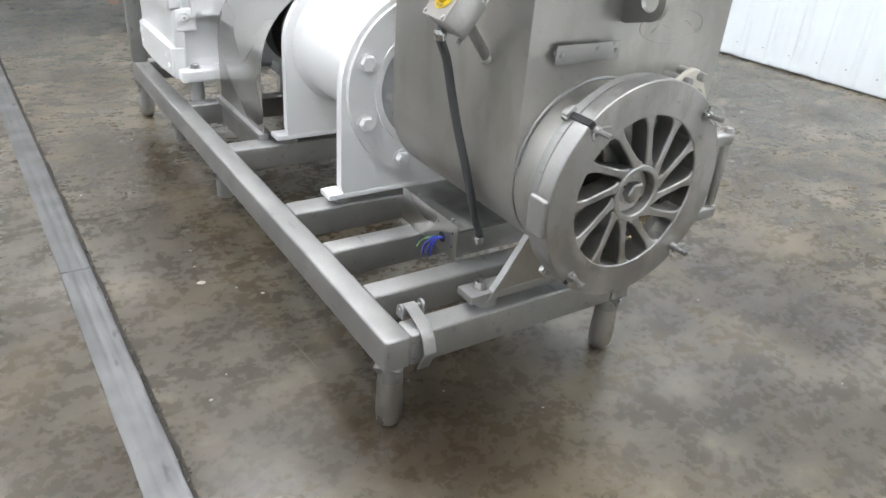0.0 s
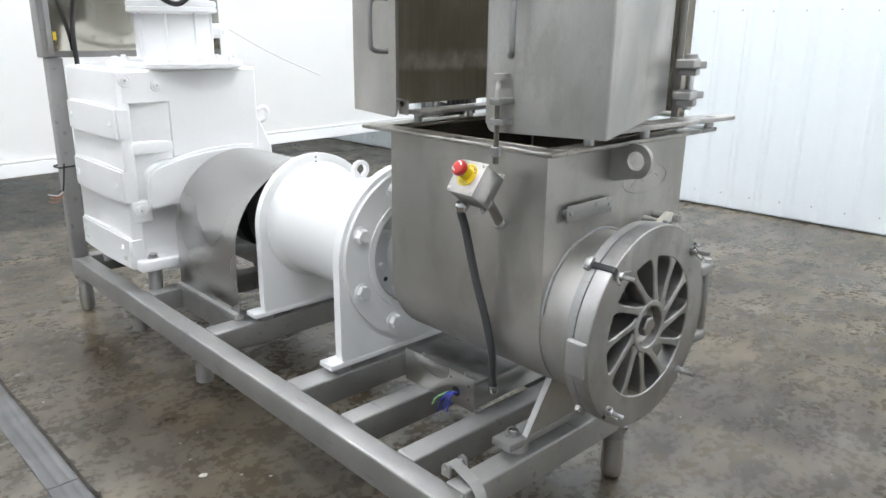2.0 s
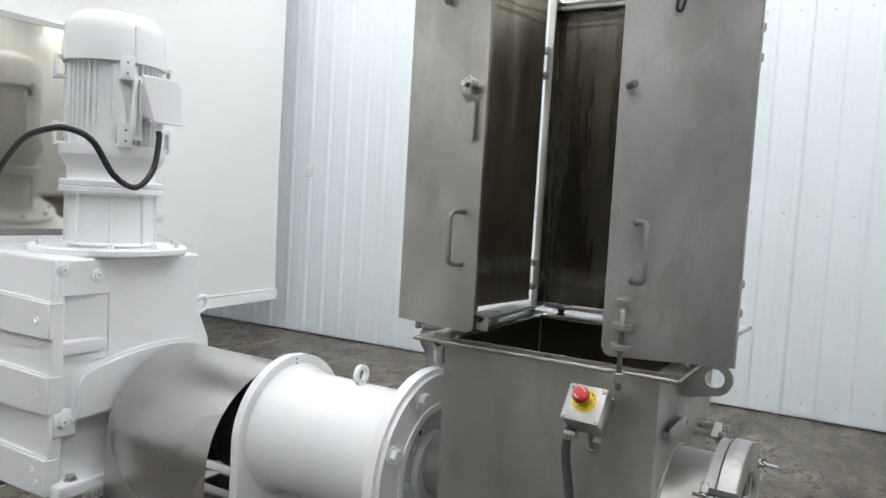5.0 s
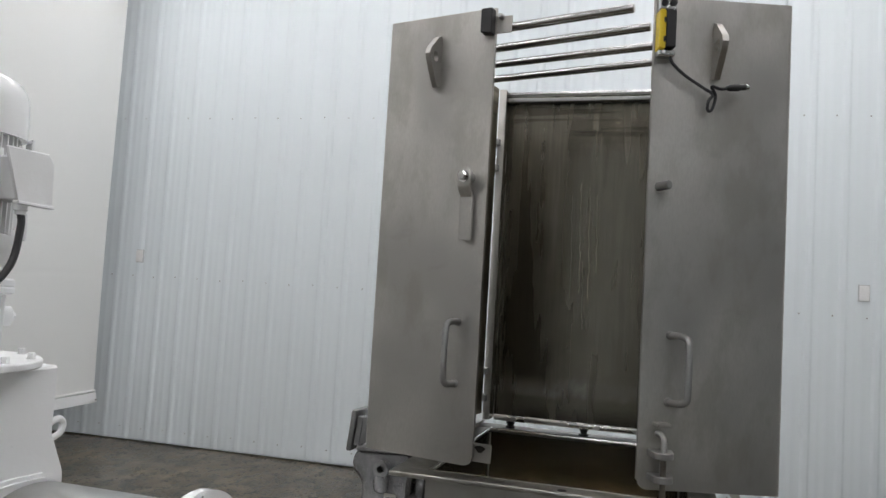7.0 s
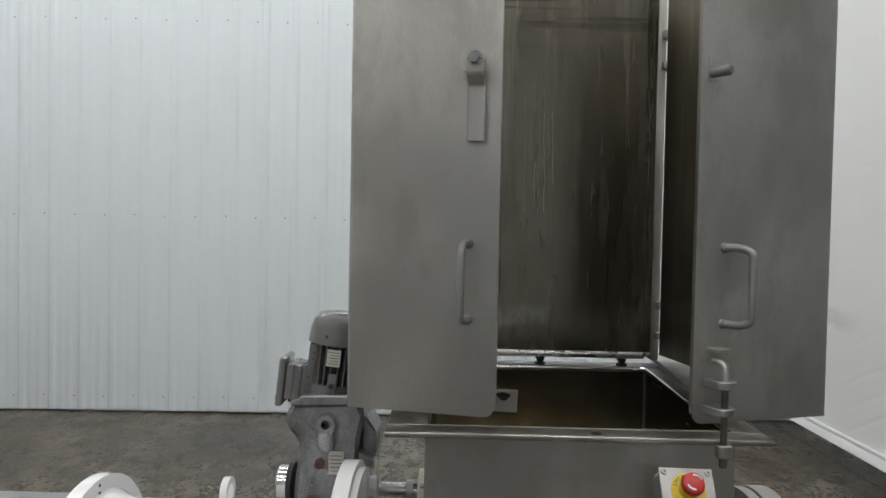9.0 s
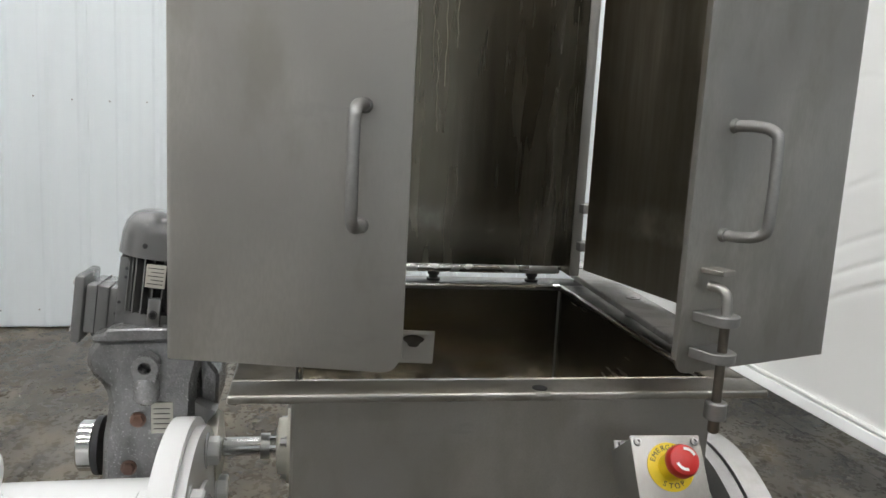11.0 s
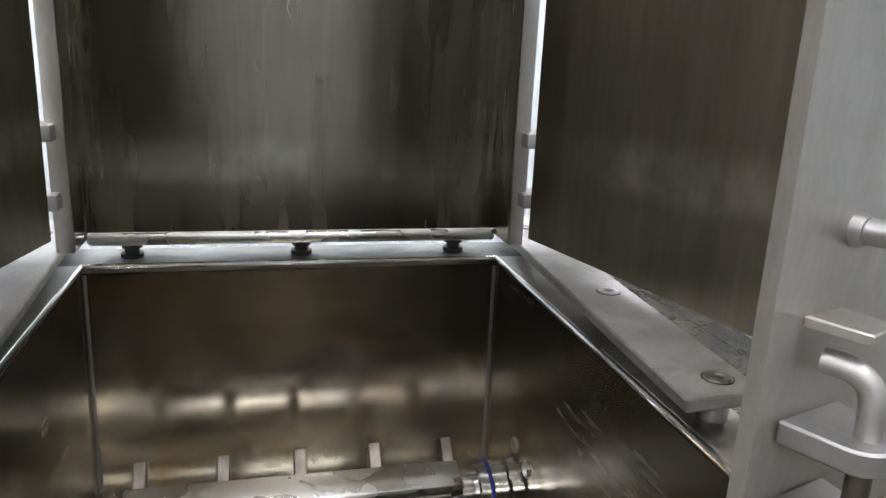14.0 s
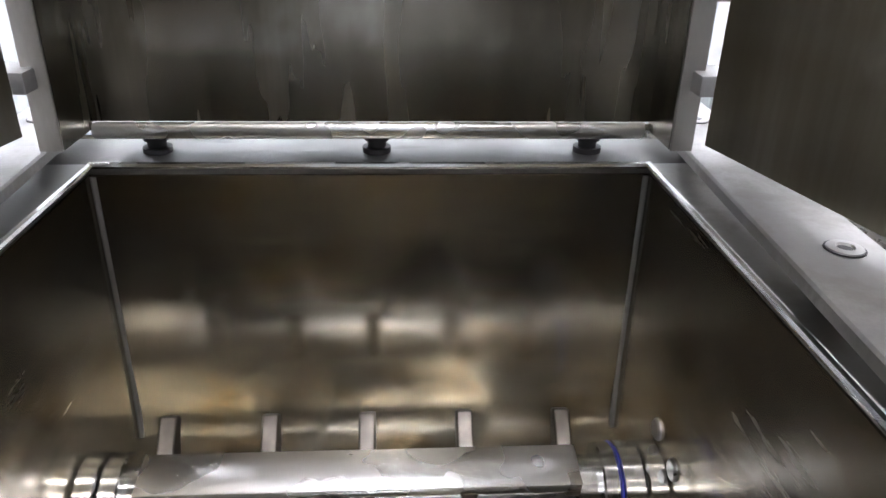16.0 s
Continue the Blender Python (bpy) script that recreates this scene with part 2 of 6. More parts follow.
SILVER = worn_silver()
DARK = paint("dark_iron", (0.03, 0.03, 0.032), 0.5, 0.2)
BLACK = paint("black_rubber", (0.018, 0.018, 0.02), 0.45, 0.1)
CONDUIT = paint("grey_conduit_jacket", (0.085, 0.09, 0.095), 0.45, 0.1)
RED = paint("red_plastic", (0.62, 0.035, 0.03), 0.3, 0.1)
YELLOW = paint("yellow_plastic", (0.80, 0.58, 0.02), 0.4, 0.06)
BLUE = paint("blue_wire_jacket", (0.03, 0.04, 0.35), 0.4, 0.06)
GREEN = paint("green_wire_jacket", (0.25, 0.5, 0.2), 0.4, 0.06)
RUST = paint("rusty_plug", (0.13, 0.065, 0.045), 0.6, 0.3, 0, 0.3, 120)
COPPER = paint("copper_wire", (0.5, 0.2, 0.1), 0.4, 0.06)
LABEL = paint("aged_rating_plate", (0.62, 0.6, 0.53), 0.45, 0.18, 0, 0.02)
INK = paint("dark_print", (0.04, 0.04, 0.04), 0.5)
WHITE_PRINT = paint("white_print", (0.85, 0.83, 0.8), 0.5)
PANEL = paint("white_wall_panel_paint", (0.775, 0.83, 0.858), 0.40, 0.02, 0, 0.03, 1.3)
VINYL = paint("white_vinyl_sheet", (0.86, 0.86, 0.84), 0.42, 0.02, 0, 0.15, 2.2)


def stained_vinyl():
    """The white sheet with a faint brown tide mark at waist height."""
    m, n, l, b = material("stained_vinyl_sheet")
    tc = n.new("ShaderNodeTexCoord")
    sep = n.new("ShaderNodeSeparateXYZ")
    l.new(tc.outputs["Object"], sep.inputs[0])
    wob = noise_tex(n, l, 1.1, 4)
    add = n.new("ShaderNodeMath")
    add.operation = "MULTIPLY_ADD"
    l.new(wob, add.inputs[0])
    add.inputs[1].default_value = 0.35
    l.new(sep.outputs[2], add.inputs[2])
    band = ramp(n, l, add.outputs[0], [(0.0, grey(0)), (0.82, grey(0)), (0.89, grey(1)), (0.95, grey(0.7)), (1.0, grey(0))])
    patch = remap(n, l, noise_tex(n, l, 2.4, 4, (1, 1, 3)), 0.35, 0.85, 0.40, 0.64)
    mul = n.new("ShaderNodeMath")
    mul.operation = "MULTIPLY"
    l.new(band, mul.inputs[0])
    l.new(patch, mul.inputs[1])
    edge = n.new("ShaderNodeMath")
    edge.operation = "MULTIPLY"
    l.new(mul.outputs[0], edge.inputs[0])
    l.new(remap(n, l, sep.outputs[0], 0.0, 1.0, 0.2, 1.0), edge.inputs[1])
    l.new(mix(n, l, edge.outputs[0], (0.86, 0.86, 0.84), (0.50, 0.47, 0.39)), b.inputs["Base Color"])
    b.inputs["Roughness"].default_value = 0.42
    bump(n, l, b, noise_tex(n, l, 2.2, 2), 0.15, 0.004)
    return m


VINYL_STAINED = stained_vinyl()
CEIL = paint("ceiling_sheet", (0.75, 0.77, 0.78), 0.6, 0.05)


def concrete():
    """Sealed, worn concrete: soft brown and grey clouds, ochre rubbed patches, faint trowel marks, specks."""
    m, n, l, b = material("sealed_concrete")
    big = noise_tex(n, l, 0.45, 3)
    mid = noise_tex(n, l, 1.9, 5, rough=0.54)
    cloud = noise_tex(n, l, 7.0, 6, (0.85, 1.2, 1), 0.58)
    small = noise_tex(n, l, 30.0, 5, rough=0.62)
    fine = noise_tex(n, l, 150, 4)
    tone = blend(n, l, blend(n, l, mid, cloud, 0.46), small, 0.14)
    brown = ramp(n, l, tone, [(0.36, (0.042, 0.031, 0.017)), (0.46, (0.060, 0.045, 0.026)), (0.53, (0.100, 0.079, 0.048)), (0.62, (0.20, 0.162, 0.104))])
    cool = ramp(n, l, tone, [(0.38, (0.050, 0.043, 0.033)), (0.46, (0.064, 0.056, 0.044)), (0.53, (0.098, 0.088, 0.072)), (0.62, (0.165, 0.150, 0.125))])
    c = mix(n, l, remap(n, l, big, 0.05, 0.9, 0.37, 0.62), brown, cool)
    patch = noise_tex(n, l, 2.6, 5, (0.9, 1.2, 1), 0.55)
    c = mix(n, l, remap(n, l, patch, 0.0, 0.55, 0.48, 0.72), c, (0.175, 0.142, 0.09))
    stain = noise_tex(n, l, 1.1, 5, (1, 0.8, 1), 0.55)
    c = mix(n, l, remap(n, l, stain, 0.8, 0.0, 0.30, 0.52), c, (0.024, 0.016, 0.008))
    c = mix(n, l, remap(n, l, fine, 0.0, 0.4, 0.45, 0.75), c, (0.036, 0.028, 0.018))
    l.new(c, b.inputs["Base Color"])
    l.new(remap(n, l, blend(n, l, small, cloud, 0.5), 0.24, 0.32, 0.36, 0.64), b.inputs["Roughness"])
    b.inputs["Specular IOR Level"].default_value = 0.4
    bump(n, l, b, blend(n, l, small, fine, 0.4), 0.06, 0.003)
    return m


CONCRETE = concrete()


def glow(name, colour, strength):
    m, n, l, b = material(name)
    b.inputs["Emission Color"].default_value = (*colour, 1)
    b.inputs["Emission Strength"].default_value = strength
    return m


TUBE_LIGHT = glow("lamp_diffuser", (0.97, 0.985, 1.02), LAMP)


# ---- building helpers ----
BASE = {}


def thing(name, base, label, category, group="", kind=""):
    ob = new(name)
    ob.location = base
    ob.empty_display_size = 0.05
    BASE[ob] = Vector(base)
    return tagged(ob, label, category, group, kind)


def part(name, bm, mat, parent=None, label="", smooth=35):
    """Links a bmesh, given in world places, as one mesh under a thing or part."""
    me = bpy.data.meshes.new(name)
    bmesh.ops.recalc_face_normals(bm, faces=bm.faces)
    off = BASE.get(parent, Vector())
    for v in bm.verts:
        v.co -= off
    bm.to_mesh(me)
    bm.free()
    me.materials.append(mat)
    if smooth:
        for p in me.polygons:
            p.use_smooth = True
        me.set_sharp_from_angle(angle=radians(smooth))
    ob = new(name, me)
    if parent:
        ob.parent = parent
        BASE[ob] = off
    if label:
        ob["label"] = label
    return ob


def solo(name, bm, mat, label, category, kind="", group=""):
    """A thing that is one mesh."""
    return tagged(part(name, bm, mat), label, category, group, kind)


def box(x0, x1, y0, y1, z0, z1, bev=0.003, seg=2, bm=None):
    b = bmesh.new()
    bmesh.ops.create_cube(b, size=1, matrix=Matrix.Translation(((x0 + x1) / 2, (y0 + y1) / 2, (z0 + z1) / 2)) @ Matrix.Diagonal((x1 - x0, y1 - y0, z1 - z0, 1)))
    if bev:
        bmesh.ops.bevel(b, geom=b.edges[:], offset=bev, segments=seg, affect="EDGES", profile=0.5)
    return join(bm, b)


def join(bm, other):
    if bm is None:
        return other
    me = bpy.data.meshes.new("tmp")
    other.to_mesh(me)
    other.free()
    bm.from_mesh(me)
    bpy.data.meshes.remove(me)
    return bm


def moved(bm, m):
    bmesh.ops.transform(bm, matrix=m, verts=bm.verts)
    return bm


def axes_of(d):
    d = Vector(d).normalized()
    u = d.cross(Vector((0, 0, 1)) if abs(d.z) < 0.9 else Vector((0, 1, 0))).normalized()
    return d, u, d.cross(u)


def lathe(p0, direction, rings, seg=32, bm=None, cap=True):
    """Turned shape: rings of (distance along direction, radius)."""
    b = bmesh.new()
    d, u, w = axes_of(direction)
    loops = []
    for s, r in rings:
        c = Vector(p0) + d * s
        loops.append([b.verts.new(c + (u * math.cos(a) + w * math.sin(a)) * max(r, 1e-4)) for a in (2 * math.pi * i / seg for i in range(seg))])
    for a, c in zip(loops, loops[1:]):
        for i in range(seg):
            b.faces.new((a[i], a[(i + 1) % seg], c[(i + 1) % seg], c[i]))
    if cap:
        b.faces.new(loops[0])
        b.faces.new(loops[-1])
    return join(bm, b)


def rod(p0, p1, r, seg=16, bm=None, bev=0.0):
    p0, p1 = Vector(p0), Vector(p1)
    n = (p1 - p0).length
    rings = [(0, r - bev), (bev, r), (n - bev, r), (n, r - bev)] if bev else [(0, r), (n, r)]
    return lathe(p0, p1 - p0, rings, seg, bm)


def bolt_head(p, direction, size=0.012, high=0.01, bm=None, washer=True):
    """A hexagon head with a washer."""
    b = rod(Vector(p), Vector(p) + Vector(direction).normalized() * 0.003, size * 1.25, 16) if washer else None
    b2 = lathe(Vector(p) + Vector(direction).normalized() * 0.003, direction, [(0, size), (high * 0.85, size), (high, size * 0.85)], 6)
    b2 = join(b, b2)
    return join(bm, b2)


def tube(points, r, seg=10, bm=None, steps=6):
    """A round tube along a smooth line through points."""
    pts = [Vector(p) for p in points]
    line = []
    ext = [pts[0] * 2 - pts[1]] + pts + [pts[-1] * 2 - pts[-2]]
    for i in range(1, len(ext) - 2):
        a, p, q, c = ext[i - 1 : i + 3]
        for k in range(steps):
            t = k / steps
            line.append(0.5 * (2 * p + (q - a) * t + (2 * a - 5 * p + 4 * q - c) * t * t + (3 * p - a - 3 * q + c) * t ** 3))
    line.append(pts[-1])
    b = bmesh.new()
    loops, u = [], None
    for i, p in enumerate(line):
        d = (line[min(i + 1, len(line) - 1)] - line[max(i - 1, 0)]).normalized()
        if u is None:
            _, u, _ = axes_of(d)
        u = (u - d * u.dot(d)).normalized()
        w = d.cross(u)
        loops.append([b.verts.new(p + (u * math.cos(a) + w * math.sin(a)) * r) for a in (2 * math.pi * k / seg for k in range(seg))])
    for a, c in zip(loops, loops[1:]):
        for k in range(seg):
            b.faces.new((a[k], a[(k + 1) % seg], c[(k + 1) % seg], c[k]))
    b.faces.new(loops[0])
    b.faces.new(loops[-1])
    return join(bm, b)


def slab(points, offset, bm=None, bev=0.0):
    """A flat polygon of 3D points, thickened by the vector offset."""
    b = bmesh.new()
    vs = [b.verts.new(p) for p in points]
    f = b.faces.new(vs)
    r = bmesh.ops.extrude_face_region(b, geom=[f])
    bmesh.ops.translate(b, vec=Vector(offset), verts=[v for v in r["geom"] if isinstance(v, bmesh.types.BMVert)])
    if bev:
        bmesh.ops.recalc_face_normals(b, faces=b.faces)
        bmesh.ops.bevel(b, geom=b.edges[:], offset=bev, segments=1, affect="EDGES")
    return join(bm, b)


def ring_plate(outer, inner, y0, y1, cx, cz, bm=None):
    """A plate across y between two outlines of (x, z) offsets with the same number of points."""
    b = bmesh.new()
    n = len(outer)
    rows = [[b.verts.new((cx + x, y, cz + z)) for x, z in line] for line, y in ((outer, y0), (outer, y1), (inner, y1), (inner, y0))]
    for a, c in zip(rows, rows[1:] + rows[:1]):
        for i in range(n):
            b.faces.new((a[i], a[(i + 1) % n], c[(i + 1) % n], c[i]))
    return join(bm, b)


def circle(r, n=64, start=0.0):
    return [(r * math.cos(start + 2 * math.pi * i / n), r * math.sin(start + 2 * math.pi * i / n)) for i in range(n)]


def u_outline(r, half, low, n=96):
    """A plate's outline with a round top and a straight foot, point by point round its centre."""
    out = []
    for i in range(n):
        a = 2 * math.pi * i / n
        c, s = math.cos(a), math.sin(a)
        if s >= 0:
            out.append((r * c, r * s))
        else:
            k = min(half / abs(c) if abs(c) > 1e-6 else 1e9, low / abs(s))
            out.append((k * c, k * s))
    return out


def sheet(profile, y0, y1, thick, bm=None):
    """A bent sheet: an open line of (x, z) run along y, thickened inwards (to the right of the line)."""
    n = len(profile)
    inner = []
    for i in range(n):
        a, c = Vector(profile[max(i - 1, 0)]), Vector(profile[min(i + 1, n - 1)])
        d = (c - a).normalized()
        inner.append((profile[i][0] + d.y * thick, profile[i][1] - d.x * thick))
    loop = list(profile) + inner[::-1]
    b = bmesh.new()
    rows = [[b.verts.new((x, y, z)) for x, z in loop] for y in (y0, y1)]
    m = len(loop)
    for i in range(m):
        b.faces.new((rows[0][i], rows[0][(i + 1) % m], rows[1][(i + 1) % m], rows[1][i]))
    for k in range(n - 1):
        for row in rows:
            b.faces.new((row[k], row[k + 1], row[m - 2 - k], row[m - 1 - k]))
    return join(bm, b)


def text_mesh(words, size, depth=0.0005):
    """Words as a mesh in the xy plane, centred."""
    cu = bpy.data.curves.new("words", "FONT")
    cu.body, cu.size, cu.extrude, cu.align_x, cu.align_y = words, size, depth, "CENTER", "CENTER"
    ob = bpy.data.objects.new("words", cu)
    scene.collection.objects.link(ob)
    me = ob.evaluated_get(bpy.context.evaluated_depsgraph_get()).to_mesh()
    b = bmesh.new()
    b.from_mesh(me)
    bpy.data.objects.remove(ob)
    return b


def eyed_plate(outline, centre, r, axes, origin, thick, bm=None, n=40):
    """A flat plate with a round hole: outline and centre are 2D along axes, thick a vector."""
    u, w = Vector(axes[0]), Vector(axes[1])
    c = Vector(centre)
    outer = []
    for k in range(n):
        a = 2 * math.pi * k / n
        d = Vector((math.cos(a), math.sin(a)))
        best = None
        for p0, p1 in zip(outline, outline[1:] + outline[:1]):
            p0, e = Vector(p0) - c, Vector(p1) - Vector(p0)
            den = d.x * -e.y + d.y * e.x
            if abs(den) < 1e-12:
                continue
            s = (p0.x * -e.y + p0.y * e.x) / den
            q = (d.x * p0.y - d.y * p0.x) / den
            if s > 0 and -1e-6 <= q <= 1 + 1e-6 and (best is None or s > best):
                best = s
        outer.append(c + d * best)
    inner = [c + Vector((math.cos(2 * math.pi * k / n), math.sin(2 * math.pi * k / n))) * r for k in range(n)]
    b = bmesh.new()
    rows = [[b.verts.new(Vector(origin) + u * q.x + w * q.y + Vector(thick) * s) for q in line] for line, s in ((outer, 0), (outer, 1), (inner, 1), (inner, 0))]
    for a, e in zip(rows, rows[1:] + rows[:1]):
        for i in range(n):
            b.faces.new((a[i], a[(i + 1) % n], e[(i + 1) % n], e[i]))
    return join(bm, b)


# ---- the hall ----
HALL_TOP = 5.6
WALL_TURN = pose(5.945, 3.0, 0, 0, 0, 2.0)

floor = solo("floor", box(-7, 9, -6, 13, -0.2, 0, 0), CONCRETE, "worn brown-grey sealed concrete floor with glossy patches", "floor", "structure")
ceiling = solo("ceiling", box(-7, 9, -6, 13, HALL_TOP, HALL_TOP + 0.1, 0), CEIL, "white sheet ceiling of the hall", "ceiling", "structure")
solo("wall_west", box(-7.15, -7, -6, 13, 0, HALL_TOP, 0), PANEL, "plain white wall behind the viewer", "wall", "structure")
solo("wall_north", box(-7, 9, 13, 13.15, 0, HALL_TOP, 0), PANEL, "plain white wall at the hall's end", "wall", "structure")
solo("wall_south", box(-7, 9, -6.15, -6, 0, HALL_TOP, 0), PANEL, "plain white wall beyond the vinyl sheet", "wall", "structure")

wall_east = thing("wall_east", (5.96, 3, 0), "white ribbed metal wall panels with rows of screws", "wall", kind="structure")
part("backing", moved(box(0.03, 0.15, -10, 10, 0, HALL_TOP, 0), WALL_TURN), PANEL, wall_east)


def wall_panel_mesh(width=0.988, pitch=0.247):
    """One ribbed sheet: narrow ribs with two faint swages between them."""
    xs = []
    for k in range(4):
        y = k * pitch
        xs += [(y, 0.0), (y + 0.005, -0.001), (y + 0.020, -0.0145), (y + 0.024, -0.015), (y + 0.050, -0.015), (y + 0.054, -0.0145), (y + 0.069, -0.001), (y + 0.074, 0.0), (y + 0.125, 0.0), (y + 0.135, -0.002), (y + 0.150, -0.002), (y + 0.160, 0.0), (y + 0.19, 0.0), (y + 0.20, -0.002), (y + 0.215, -0.002), (y + 0.225, 0.0)]
    xs.append((width - 0.002, 0.0))
    b = bmesh.new()
    rows = [[b.verts.new((x, y, z)) for y, x in xs] for z in (0.016, HALL_TOP - 0.01)]
    back = [[b.verts.new((0.028, y, z)) for y, x in (xs[0], xs[-1])] for z in (0.016, HALL_TOP - 0.01)]
    for i in range(len(xs) - 1):
        b.faces.new((rows[0][i], rows[0][i + 1], rows[1][i + 1], rows[1][i]))
    for k in (0, -1):
        b.faces.new((rows[0][k], rows[1][k], back[1][k], back[0][k]))
    return b


panel_me = None
for k in range(-10, 10):
    m = WALL_TURN @ pose(0, k * 0.988, 0)
    if panel_me is None:
        first = part("wall_panel", wall_panel_mesh(), PANEL, None, smooth=50)
        panel_me = first.data
        ob = first
    else:
        ob = new("wall_panel", panel_me)
    ob.parent = wall_east
    ob.matrix_parent_inverse = Matrix.Translation(-BASE[wall_east])
    ob.matrix_basis = m

screws = bmesh.new()
for k in range(-24, 24):
    for z in (0.13, 1.63, 3.235, 4.84):
        join(screws, lathe(WALL_TURN @ Vector((0.001, k * 0.247 + 0.105 + 0.004 * math.sin(k * 7.3), z + 0.006 * math.sin(k * 4.1))), (-1, 0, 0), [(0, 0.0075), (0.003, 0.0065), (0.005, 0.003)], 6))
tagged(part("panel_screw", screws, BOLT, wall_east, "small bare screw heads in rows"), kind="stuff")


def outlet(y, z):
    t = thing("wall_outlet", tuple(WALL_TURN @ Vector((-0.02, y, z))), "white plastic electrical outlet on the ribbed wall", "outlet", "outlets on the wall")
    part("back_box", moved(box(-0.018, 0.0, y - 0.041, y + 0.041, z - 0.065, z + 0.065, 0.002), WALL_TURN), SEAL, t, "grey back box behind the plate")
    part("cover_plate", moved(box(-0.028, -0.018, y - 0.036, y + 0.036, z - 0.06, z + 0.06, 0.003), WALL_TURN), WHITE, t)
    for dz in (-0.025, 0.025):
        part("socket", moved(box(-0.031, -0.027, y - 0.016, y + 0.016, z + dz - 0.014, z + dz + 0.014, 0.002), WALL_TURN), WHITE, t)


outlet(3.98, 1.83)
outlet(-2.58, 1.82)


def hanging_sheet(name, x0, y0, x1, y1, low, seed, label, folds, mat, creases=(), batten=0.055, folded=(), steps=(230, 210)):
    """A vinyl sheet hung from the ceiling, gently rippled, with a batten along its hem; creases are (s, z, slope, depth), folded a line of (s, z)."""
    t = thing(name, ((x0 + x1) / 2, (y0 + y1) / 2, low), label, "vinyl curtain", kind="structure")
    a, c = Vector((x0, y0, 0)), Vector((x1, y1, 0))
    d = (c - a).normalized()
    nrm = Vector((-d.y, d.x, 0))
    n, rows = steps

    def ripple(s, z):
        w = 0.03 * noise.noise(Vector((s * 0.5, z * 0.16, seed))) + 0.012 * noise.noise(Vector((s * 1.4, z * 0.5, seed + 3)))
        w += folds * 0.008 * abs(noise.noise(Vector((s * 1.6 + z * 2.6, z * 1.3 - s * 0.8, seed + 7))))
        w *= min(1.0, (z - low) * 2.5)
        for cs, cz, slope, depth in creases:
            q = z - (cz + slope * (s - cs) + 0.02 * noise.noise(Vector((s * 2, cz, seed))))
            w += depth * math.exp(-abs(q) / (0.007 if q > 0 else 0.016)) * max(0.0, 1 - abs(s - cs) / 1.6)
        return w

    b = bmesh.new()
    grid = []
    for j in range(rows + 1):
        line = []
        for i in range(n + 1):
            p = a.lerp(c, i / n)
            z = low + batten + (HALL_TOP - 0.02 - batten - low) * (j / rows) ** 1.35
            s = (p - a).length
            line.append(b.verts.new(p + nrm * ripple(s, z) + Vector((0, 0, z))))
        grid.append(line)
    for r0, r1 in zip(grid, grid[1:]):
        for i in range(n):
            b.faces.new((r0[i], r0[i + 1], r1[i + 1], r1[i]))
    r = bmesh.ops.extrude_face_region(b, geom=b.faces[:])
    bmesh.ops.translate(b, vec=nrm * -0.004, verts=[v for v in r["geom"] if isinstance(v, bmesh.types.BMVert)])
    part("sheet", b, mat, t)
    up = Vector((0, 0, 1))
    side = nrm if (Vector((0, 3, 0)) - a).dot(nrm) > 0 else -nrm
    part("hem_fold", rod(a + up * (low + batten + 0.008) + side * 0.012, c + up * (low + batten + 0.008) + side * 0.012, 0.011, 10), VINYL, t)
    part("hem_batten", slab([a + up * low, a + up * (low + batten - 0.005), a + up * (low + batten - 0.005) + side * 0.03, a + up * (low + 0.008) + side * 0.045, a + up * low + side * 0.045], c - a, bev=0.003), WHITE, t, "white painted batten along the hem")
    if folded:
        part("pressed_fold", tube([a + d * q + nrm * ripple(q, z) + side * 0.003 + up * z for q, z in folded], 0.007, 8), VINYL, t, "thin pressed fold in the sheet")
    for k in (0.0015, 0.9985):
        q = a.lerp(c, k) + side * 0.03
        part("end_bolt", bolt_head(q + up * (low + 0.025) + side * 0.012, side, 0.008, 0.008), BOLT, t)


hanging_sheet("backdrop_back", -6.29, 5.94, 5.45, 7.095, 0.405, 2.0, "white vinyl sheet wall hanging just above the floor", 0.2, VINYL, ((9.8, 1.96, 0.04, 0.006), (10.7, 1.6, 0.02, 0.005)), 0.10, ((9.438, 1.448), (9.672, 1.33), (9.917, 1.219), (10.178, 1.118), (10.435, 1.022)))
hanging_sheet("backdrop_side", 6.01, 0.115, 1.5, 0.06, 0.322, 11.0, "creased white vinyl sheet wall with a stained edge", 1.0, VINYL_STAINED, ((3.2, 1.32, 0.43, 0.008), (3.2, 1.10, 0.48, 0.009), (3.2, 1.20, 0.45, 0.006), (3.0, 1.84, -0.12, 0.007), (3.3, 1.56, 0.3, 0.007), (3.2, 1.62, 0.5, 0.005)), steps=(260, 400))


def ceiling_light(x, y):
    t = thing("ceiling_light", (x, y, HALL_TOP - 0.5), "long white ceiling lamp with a bright diffuser", "ceiling lamp", "lamps under the ceiling")
    part("housing", box(x - 0.2, x + 0.2, y - 0.65, y + 0.65, HALL_TOP - 0.42, HALL_TOP - 0.34, 0.01), WHITE, t)
    part("diffuser", box(x - 0.17, x + 0.17, y - 0.61, y + 0.61, HALL_TOP - 0.435, HALL_TOP - 0.421, 0.003), TUBE_LIGHT, t, "glowing diffuser")
    for dy in (-0.5, 0.5):
        part("hanger", rod((x, y + dy, HALL_TOP - 0.345), (x, y + dy, HALL_TOP), 0.006, 8), BOLT, t)


for lx in (-3.2, -0.6, 2.0, 4.6):
    for ly in (-1.8, 0.6, 2.2, 4.4, 6.2, 9.4):
        ceiling_light(lx, ly)

